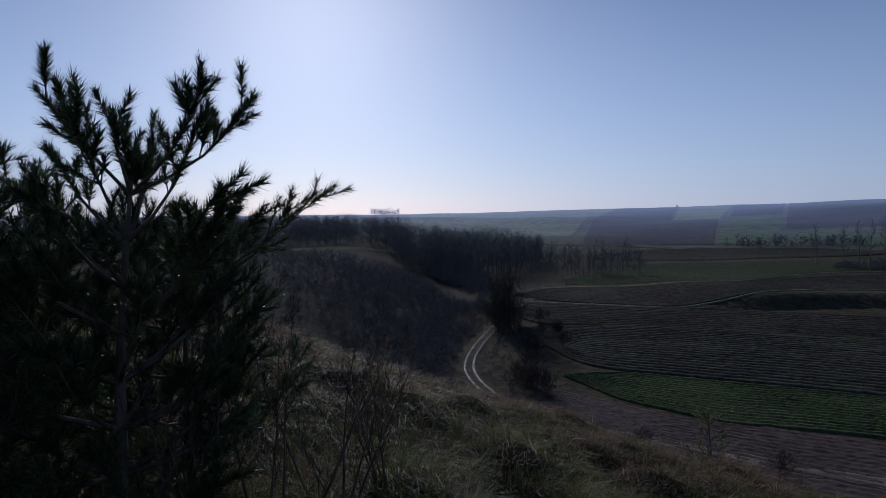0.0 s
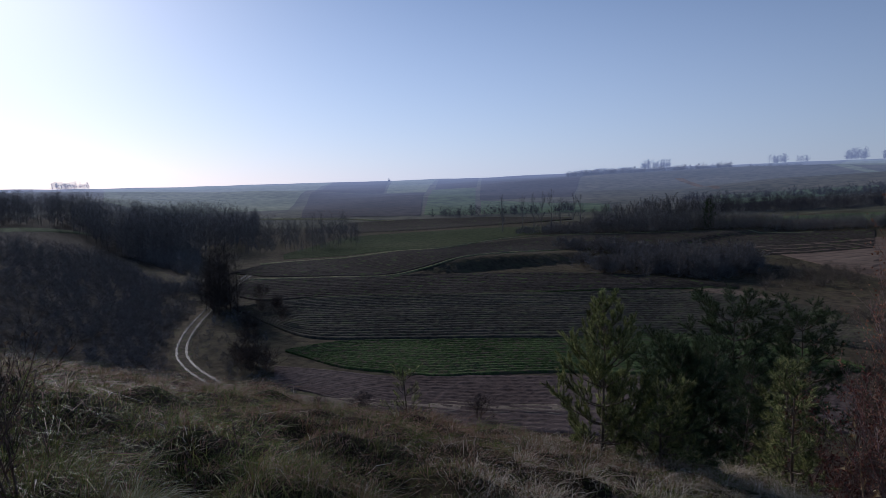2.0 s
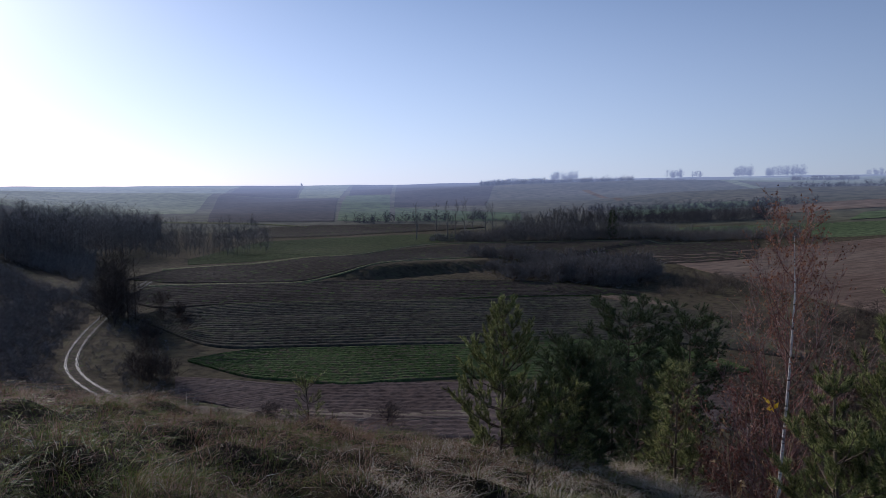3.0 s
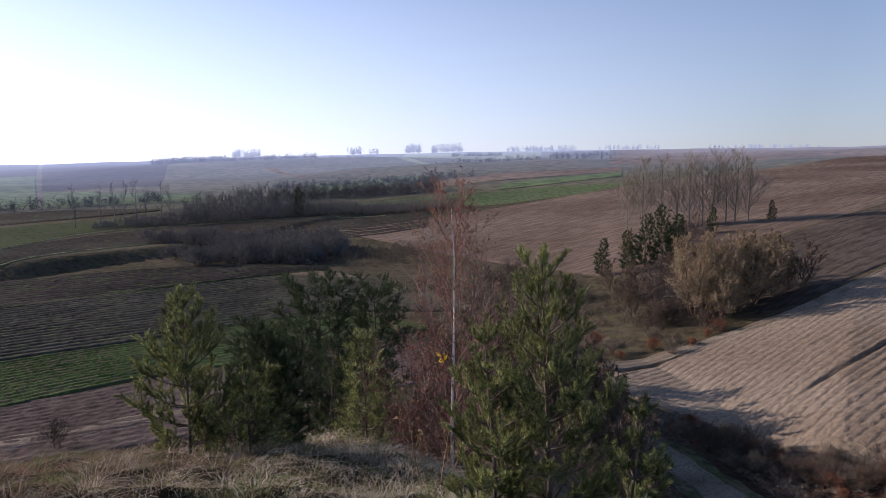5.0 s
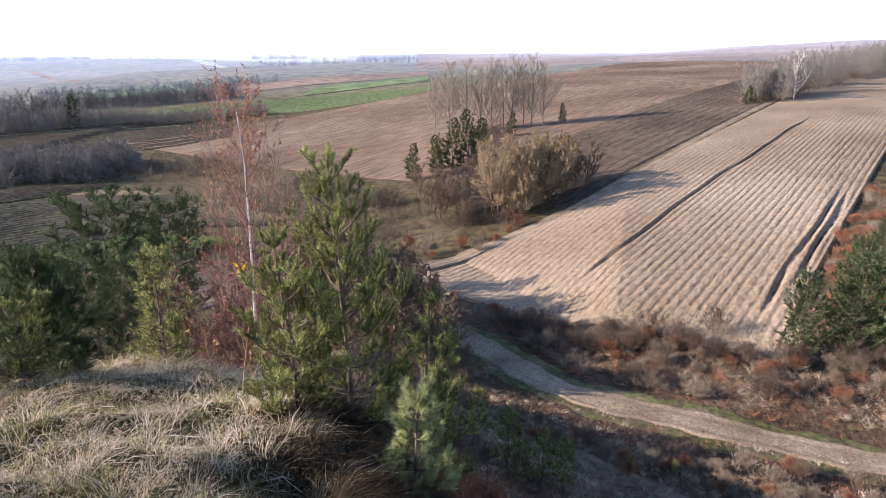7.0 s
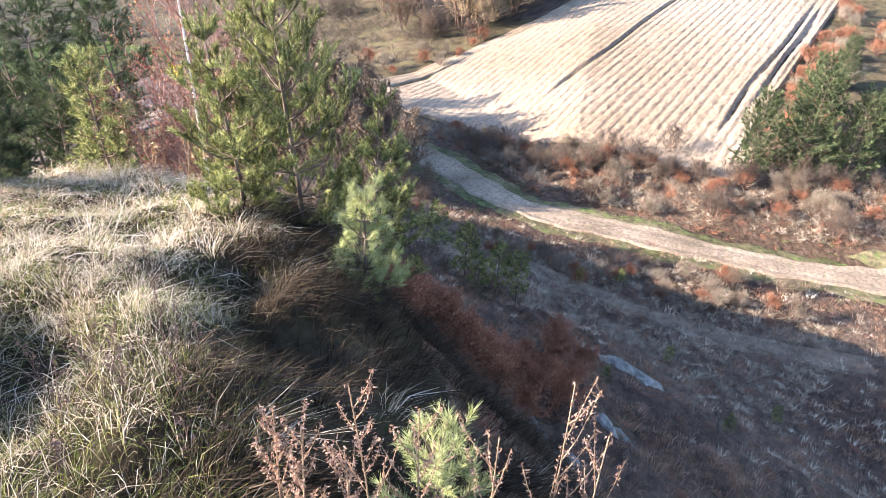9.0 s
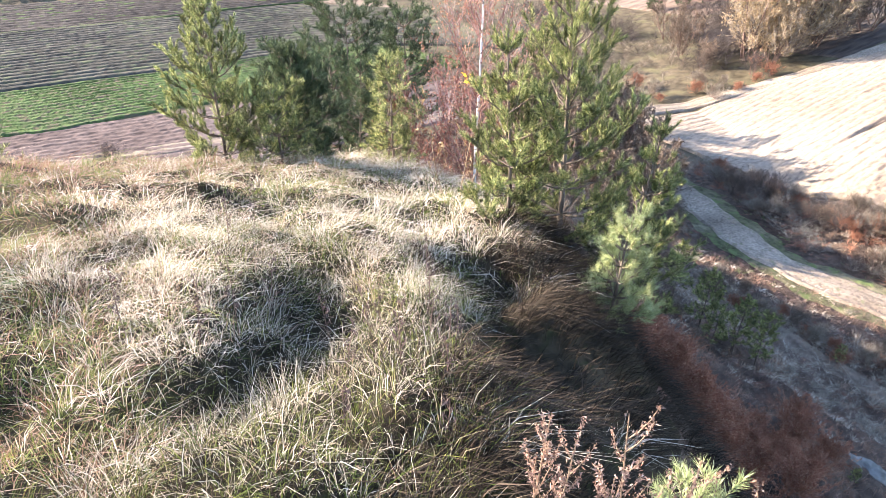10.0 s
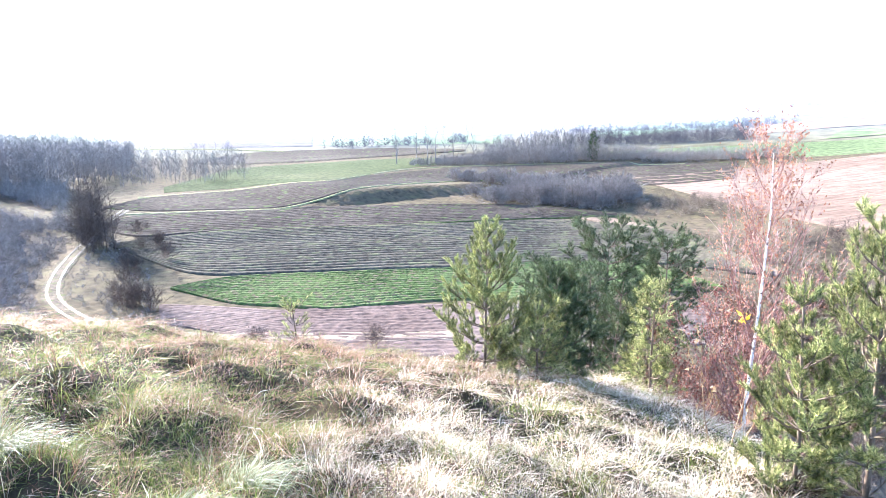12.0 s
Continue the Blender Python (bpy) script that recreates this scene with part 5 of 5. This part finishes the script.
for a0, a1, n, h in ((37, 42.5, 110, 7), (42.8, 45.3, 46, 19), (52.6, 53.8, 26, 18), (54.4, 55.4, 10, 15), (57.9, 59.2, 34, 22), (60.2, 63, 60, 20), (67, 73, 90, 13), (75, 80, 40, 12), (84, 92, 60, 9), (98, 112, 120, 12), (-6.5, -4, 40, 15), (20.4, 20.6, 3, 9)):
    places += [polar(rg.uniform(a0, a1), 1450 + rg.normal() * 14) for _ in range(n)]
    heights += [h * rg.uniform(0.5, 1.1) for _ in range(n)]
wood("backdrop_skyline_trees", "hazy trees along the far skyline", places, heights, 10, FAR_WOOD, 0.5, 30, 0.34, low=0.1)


def brush(n, az, d0, d1, clear):
    """Places for brush beside the road, none on it."""
    got = []
    for a, d in zip(rg.uniform(*az, n), rg.uniform(d0, d1, n)):
        x, y = polar(a, d)
        r, m = (x - CORNER[0]) * ROW[0] + (y - CORNER[1]) * ROW[1], (x - CORNER[0]) * ACROSS[0] + (y - CORNER[1]) * ACROSS[1]
        if off_road(x, y) > clear and (r < -1.9 or m < -4.5):
            got.append((x, y))
    return got


places = brush(1500, (80, 124), 44, 60, 3.4)
wood("road_bank_brush", "dry pale brush on the bank above the road", places, rg.uniform(0.3, 0.95, len(places)), 11, TWIGS_PALE, 0.015, 40, 0.8, low=0.05)
places = brush(500, (80, 124), 44, 60, 3.2)
wood("road_bank_bracken", "rust-brown bracken on the bank above the road", places, rg.uniform(0.3, 0.8, len(places)), 14, BRACKEN, 0.018, 40, 0.8, low=0.05)
places = brush(900, (78, 124), 40, 54, 1.9)
places = [p for p in places if off_road(*p) < 4.2]
wood("roadside_grass", "green grass along the farm road's edge", places, rg.uniform(0.15, 0.4, len(places)), 15, LUSH_FAR, 0.02, 22, 0.9)
places = [polar(az, d) for az, d in zip(rg.uniform(78, 122, 800), rg.uniform(27, 37.5, 800))]
wood("road_foot_brush", "dry brown brush below the farm road", places, rg.uniform(0.3, 0.8, 800), 12, TWIGS_PALE, 0.015, 36, 0.75, low=0.05)


# ---- dead weeds standing in the grass ----
DARK_SEED = leafy("dark_seed_heads", [(0.0, (0.07, 0.045, 0.04)), (1.0, (0.17, 0.12, 0.11))], 0.8, 0.1)


def weed(seed, height):
    """A thin dead weed: one stalk, a few stiff twigs and small dark heads."""
    rng = np.random.default_rng(seed)
    root = thing("dead_weed", "thin dead brown weed standing in the grass", "weed", group="dead weeds in the grass")
    stalk, heads = Pile(), Pile()
    axis = bent(rng, (0, 0, -0.05), (rng.normal() * 0.1, rng.normal() * 0.1, 1), height + 0.05, 0.1, 6, 0.04)
    stalk.tube(axis, np.linspace(0.004, 0.0015, 6), 4)
    for i in range(8):
        p, d = spot(axis, 0.4 + 0.58 * i / 8)
        e = p + unit(aside(rng, d, 0.7)) * height * rng.uniform(0.08, 0.2)
        stalk.tube(np.array([p, e]), (0.002, 0.001), 3)
        c = p + (e - p) * rng.uniform(0.4, 1.0, (12, 1)) + rng.normal(size=(12, 3)) * 0.005
        heads.slivers(c, c + rng.normal(size=(12, 3)) * 0.008, 0.008, rng)
    part("stalk", stalk.mesh("stalk", BROWN_TWIG, True), root)
    tagged(part("seed_head", heads.mesh("seed_head", DARK_SEED), root, "small dark seed heads"), kind="stuff")
    return root


for i, (x, y, h) in enumerate(((2.3, 2.1, 0.62), (2.65, 2.25, 0.55), (2.23, 1.26, 0.4), (2.5, 1.1, 0.42), (3.2, 1.2, 0.4), (2.75, 1.8, 0.45), (2.98, 2.96, 0.55), (3.4, 3.2, 0.5), (0.55, 4.2, 0.5), (0.9, 4.9, 0.5), (1.6, 4.4, 0.5), (-0.3, 4.6, 0.6), (4.2, 4.0, 0.5), (3.6, 1.7, 0.5), (5.0, 4.9, 0.6), (2.35, 1.0, 0.36), (2.6, 1.35, 0.4), (2.85, 1.5, 0.42), (2.95, 1.25, 0.38), (3.05, 1.05, 0.4), (2.45, 0.8, 0.34), (2.7, 0.95, 0.38), (3.3, 1.45, 0.4), (2.15, 0.62, 0.32), (1.95, 1.0, 0.3), (2.0, 2.05, 0.5), (1.8, 2.3, 0.5))):
    stand(weed(200 + i, h), x, y)
# ---- grass of the knoll: blade by blade ----
def blades(name, base, height, lean, width, mat, label, seed, cheap=False):
    """Grass blades as bent tapering strips; lean is the tip's sideways reach."""
    rg = np.random.default_rng(seed)
    n = len(base)
    side = np.cross(np.concatenate([lean, np.zeros((n, 1))], 1) + rg.normal(size=(n, 3)) * 0.3, rg.normal(size=(n, 3)))
    side[:, 2] *= 0.3
    side /= np.linalg.norm(side, axis=1)[:, None] + 1e-9
    bend = np.minimum(np.hypot(lean[:, 0], lean[:, 1]) / (height + 0.01), 1.3)
    v = []
    for t, w in ((0, 0.9), (0.5, 1.0)) if cheap else ((0, 0.8), (0.4, 1.0), (0.75, 0.75)):
        z = height * (t - 0.5 * bend * t * t)
        c = base + np.stack([lean[:, 0] * t ** 1.7, lean[:, 1] * t ** 1.7, z], -1)
        o = side * (width * w / 2)[:, None]
        v += [c - o, c + o]
    v.append(base + np.stack([lean[:, 0], lean[:, 1], height * (1 - 0.62 * bend)], -1))
    v = np.stack(v, 1).reshape(-1, 3)
    k = np.arange(n)[:, None] * (5 if cheap else 7)
    f4 = k + np.array((0, 1, 3, 2))
    if cheap:
        f3 = k + np.array((2, 3, 4))
    else:
        f4, f3 = np.concatenate([f4, k + np.array((2, 3, 5, 4))]), k + np.array((4, 5, 6))
    return tagged(new(name, mesh_of(name, v, [f3, f4], mat, True)), label, "grass", kind="stuff")


STRAW = leafy("straw_grass", [(0.0, (0.28, 0.215, 0.15)), (0.3, (0.49, 0.395, 0.285)), (0.7, (0.66, 0.57, 0.445)), (1.0, (0.79, 0.715, 0.595))], 0.55, 0.3)
LUSH = leafy("green_grass", [(0.0, (0.045, 0.075, 0.014)), (0.5, (0.12, 0.15, 0.032)), (1.0, (0.29, 0.285, 0.085))], 0.5, 0.26)
# dead grass with the shade of bank and gaps put into its colour
SHADED_GRASS = leafy("shaded_dead_grass", [(0.0, (0.016, 0.012, 0.008)), (0.5, (0.038, 0.028, 0.019)), (1.0, (0.09, 0.068, 0.047))], 0.75, 0.1)
RUSTY = leafy("rusty_grass", [(0.0, (0.14, 0.068, 0.038)), (0.5, (0.29, 0.165, 0.105)), (1.0, (0.46, 0.32, 0.24))], 0.6, 0.26)


HEATH = leafy("purplish_dry_grass", [(0.0, (0.06, 0.04, 0.032)), (0.5, (0.135, 0.092, 0.074)), (1.0, (0.25, 0.185, 0.15))], 0.7, 0.15)


def tussocks(rg, n, az, d0, d1, power, gap):
    """Places of tussocks, none too near another."""
    got = []
    cell = {}
    for a, k in zip(np.radians(rg.uniform(*az, n)), rg.uniform(0, 1, n)):
        d = d0 + (d1 - d0) * k ** power
        x, y = d * math.sin(a), d * math.cos(a)
        key = (int(x // gap), int(y // gap))
        if any((key[0] + i, key[1] + j) in cell and math.hypot(cell[key[0] + i, key[1] + j][0] - x, cell[key[0] + i, key[1] + j][1] - y) < gap for i in (-1, 0, 1) for j in (-1, 0, 1)):
            continue
        cell[key] = (x, y)
        got.append((x, y))
    return np.array(got)


def grow_grass(rg, c, per, radius, tall, width, tag, wind=0.07, cheap=False):
    cx, cy = c.T
    d, azd = np.hypot(cx, cy), np.degrees(np.arctan2(cx, cy))
    s = (cx - 1.75) * 0.34 - (cy - 0.15) * 0.94
    deep = np.min([np.hypot(cx - hx, cy - hy) / r for hx, hy, r, _ in HOLLOWS], axis=0)
    keep = (s < -0.08 - 0.42 * np.exp(-((d - 3.6) / 0.8) ** 2) + 0.1 * np.sin(3 * cx)) & ((deep > 0.8) | (rg.uniform(0, 1, len(cx)) < 0.35)) & (np.hypot(cx - 0.4, cy + 0.2) > 0.55)
    cx, cy, d, azd, s = cx[keep], cy[keep], d[keep], azd[keep], s[keep]
    hump = wave(cx, cy, 1.9, 2) * 0.6 + wave(cx, cy, 1.0, 5) * 0.4
    size = np.clip(0.88 + 0.4 * hump + rg.normal(size=len(cx)) * 0.2, 0.35, 1.5)
    i = np.repeat(np.arange(len(cx)), per)
    a, r = rg.uniform(0, 6.283, len(i)), np.abs(rg.normal(size=len(i))) * radius * np.sqrt(size[i])
    x, y = cx[i] + r * np.cos(a), cy[i] + r * np.sin(a)
    base = np.stack([x, y, land(x, y) - 0.02], -1)
    h = tall * size[i] * rg.uniform(0.4, 1.15, len(i))
    own = rg.normal(size=(len(cx), 2)) * 0.05
    out = np.stack([np.cos(a), np.sin(a)], -1) * (0.05 + 1.5 * r)[:, None]
    down = np.where(s[i] > 0.1, 0.2, 0.0)[:, None] * np.array((0.4, -0.9))
    lean = (out + np.array((wind, -wind * 0.5)) + own[i] + down + rg.normal(size=(len(i), 2)) * 0.19) * (h / 0.3)[:, None]
    w = width * rg.uniform(0.6, 1.4, len(i))
    # green on the left and in hollows, rusty along the far brow and the bank, straw elsewhere
    g = 0.1 + 0.6 * sstep(40, 5, azd) * sstep(10, 5, d) + 0.4 * (hump < -0.4) + 0.2 * sstep(4.2, 2.2, d) * sstep(48, 28, azd)
    ru = 0.04 + 0.5 * sstep(52, 20, azd) + 0.4 * sstep(4.5, 7, d) * sstep(55, 25, azd) * sstep(-25, 5, azd) + 0.2 * sstep(5.5, 7.5, d) * sstep(75, 50, azd)
    pick = (rg.uniform(0, 1, len(cx)) + 0.25 * wave(cx, cy, 2.9, 8))[i] + rg.normal(size=len(i)) * 0.3
    kind = np.where(pick < g[i], 1, np.where(pick < (g + ru)[i], 2, 0))
    swap = rg.uniform(0, 1, len(i))
    # near-black blades at the brink and close by paint the shade there
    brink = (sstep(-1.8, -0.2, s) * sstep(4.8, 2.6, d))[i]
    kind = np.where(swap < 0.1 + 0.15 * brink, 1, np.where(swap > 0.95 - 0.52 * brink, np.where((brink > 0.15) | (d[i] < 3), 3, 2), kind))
    lean = lean * (1 - 0.35 * brink)[:, None]
    names = (("dry_grass", STRAW, "pale straw-coloured grass in wind-bent tussocks"), ("green_grass", LUSH, "green and yellow-green grass tufts on the hilltop"), ("rusty_grass", RUSTY, "rust-brown dry grass along the hill's brow"), ("brown_grass", SHADED_GRASS, "dead brown grass among the tussocks, darkened for the shade between"))
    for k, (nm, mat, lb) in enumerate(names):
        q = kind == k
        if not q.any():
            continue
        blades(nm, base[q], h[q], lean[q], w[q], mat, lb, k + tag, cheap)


rg = np.random.default_rng(42)
grow_grass(rg, tussocks(rg, 9000, (-60, 135), 0.6, 4.8, 0.6, 0.165), 160, 0.11, 0.23, 0.0024, 1, 0.06, cheap=True)
grow_grass(rg, tussocks(rg, 9000, (-55, 115), 4.6, 13.5, 0.75, 0.26), 125, 0.16, 0.24, 0.0038, 11, 0.1, cheap=True)
grow_grass(rg, tussocks(rg, 30000, (-55, 125), 0.6, 10, 0.7, 0.07), 12, 0.07, 0.15, 0.0036, 21, cheap=True)


def silver_grass():
    """A few large flattened tussocks of grey-green grass."""
    rg = np.random.default_rng(45)
    c = np.array(((0.85, 2.75), (0.72, 2.3), (1.35, 3.15), (0.2, 3.7)))
    i = np.repeat(np.arange(len(c)), 420)
    a, r = rg.uniform(0, 6.283, len(i)), np.abs(rg.normal(size=len(i))) * 0.09
    x, y = c[i, 0] + r * np.cos(a), c[i, 1] + r * np.sin(a)
    base = np.stack([x, y, land(x, y) - 0.02], -1)
    h = 0.28 * rg.uniform(0.5, 1.1, len(i))
    lean = (np.stack([np.cos(a), np.sin(a)], -1) * 0.14 + np.array((0.16, -0.14)) + rg.normal(size=(len(i), 2)) * 0.05) * (h / 0.3)[:, None]
    blades("silver_grass", base, h, lean, 0.0035 * rg.uniform(0.6, 1.4, len(i)), SILVER, "flattened grey-green grass tussocks", 9)


SILVER = leafy("silver_grass", [(0.0, (0.14, 0.155, 0.085)), (0.6, (0.28, 0.29, 0.18)), (1.0, (0.46, 0.46, 0.33))], 0.4, 0.25)
silver_grass()


def bank_grass():
    """Long grass hanging over the steep edge."""
    rg = np.random.default_rng(44)
    n = 1500
    k, s = rg.uniform(-1.5, 9, n), -0.45 + 6.0 * rg.uniform(0, 1, n) ** 1.3
    cx, cy = 1.75 + 0.94 * k + 0.34 * s, 0.15 + 0.34 * k - 0.94 * s
    i = np.repeat(np.arange(n), 46)
    a, r = rg.uniform(0, 6.283, len(i)), np.abs(rg.normal(size=len(i))) * 0.1
    x, y = cx[i] + r * np.cos(a), cy[i] + r * np.sin(a)
    base = np.stack([x, y, land(x, y) - 0.03], -1)
    h = 0.34 * rg.uniform(0.4, 1.1, len(i))
    lean = (np.stack([np.cos(a), np.sin(a)], -1) * 0.1 + np.array((0.1, -0.2)) + rg.normal(size=(len(i), 2)) * 0.09) * (h / 0.32)[:, None]
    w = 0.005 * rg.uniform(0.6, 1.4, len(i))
    # mostly near-black blades: the bank's shade is in their colour
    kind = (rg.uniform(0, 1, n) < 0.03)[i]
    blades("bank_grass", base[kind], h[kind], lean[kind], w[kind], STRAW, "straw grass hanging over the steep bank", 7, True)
    blades("bank_grass_brown", base[~kind], h[~kind], lean[~kind], w[~kind], SHADED_GRASS, "dead brown grass hanging over the steep bank, near-black for its shade", 8, True)


bank_grass()


def slope_grass():
    """Coarser grass down the slope to the road."""
    rg = np.random.default_rng(43)
    c = tussocks(rg, 16000, (70, 135), 5, 42, 0.8, 0.37)
    cx, cy = c.T
    s = (cx - 1.75) * 0.34 - (cy - 0.15) * 0.94
    q = s > 3
    for mx, my, long, wide, turn in MARL:
        u, v = (cx - mx) * math.cos(radians(turn)) + (cy - my) * math.sin(radians(turn)), (cy - my) * math.cos(radians(turn)) - (cx - mx) * math.sin(radians(turn))
        q &= np.hypot(u / (long + 0.35), v / (wide + 0.45)) > 1
    cx, cy = cx[q], cy[q]
    d = np.hypot(cx, cy)
    i = np.repeat(np.arange(len(cx)), 42)
    a, r = rg.uniform(0, 6.283, len(i)), np.abs(rg.normal(size=len(i))) * 0.2
    x, y = cx[i] + r * np.cos(a), cy[i] + r * np.sin(a)
    base = np.stack([x, y, land(x, y) - 0.03], -1)
    h = 0.42 * rg.uniform(0.4, 1.1, len(i)) * (0.8 + 0.5 * wave(cx, cy, 3.7, 2))[i]
    lean = (np.stack([np.cos(a), np.sin(a)], -1) * 0.15 + np.array((0.2, -0.15)) + rg.normal(size=(len(i), 2)) * 0.06) * (h / 0.32)[:, None]
    w = np.interp(d, (3, 12, 40), (0.0045, 0.008, 0.014))[i] * rg.uniform(0.6, 1.4, len(i))
    kind = (rg.uniform(0, 1, len(cx)) + 0.45 * wave(cx, cy, 8, 3) + 0.5 * np.exp(-((cy + 0.3 * (cx - 14)) / 2.2) ** 2) * sstep(26, 18, d) > 0.6)[i]
    # pale dry blades past 21 m also paint sunlight on the slope foot
    pale = ((d > 21 + 3 * np.sin(cx)) & (rg.uniform(0, 1, len(cx)) < 0.2))[i]
    blades("slope_grass_pale", base[pale], h[pale], lean[pale], w[pale], STRAW, "pale dry grass on the slope foot, made paler for sunlight", 4, True)
    base, h, lean, w, kind = base[~pale], h[~pale], lean[~pale], w[~pale], kind[~pale]
    blades("slope_grass", base[~kind], h[~kind], lean[~kind], w[~kind], HEATH, "dry purplish-brown grass on the steep slope", 5, True)
    blades("slope_grass_rusty", base[kind], h[kind], lean[kind], w[kind], RUSTY, "reddish dry grass on the steep slope", 6, True)


slope_grass()
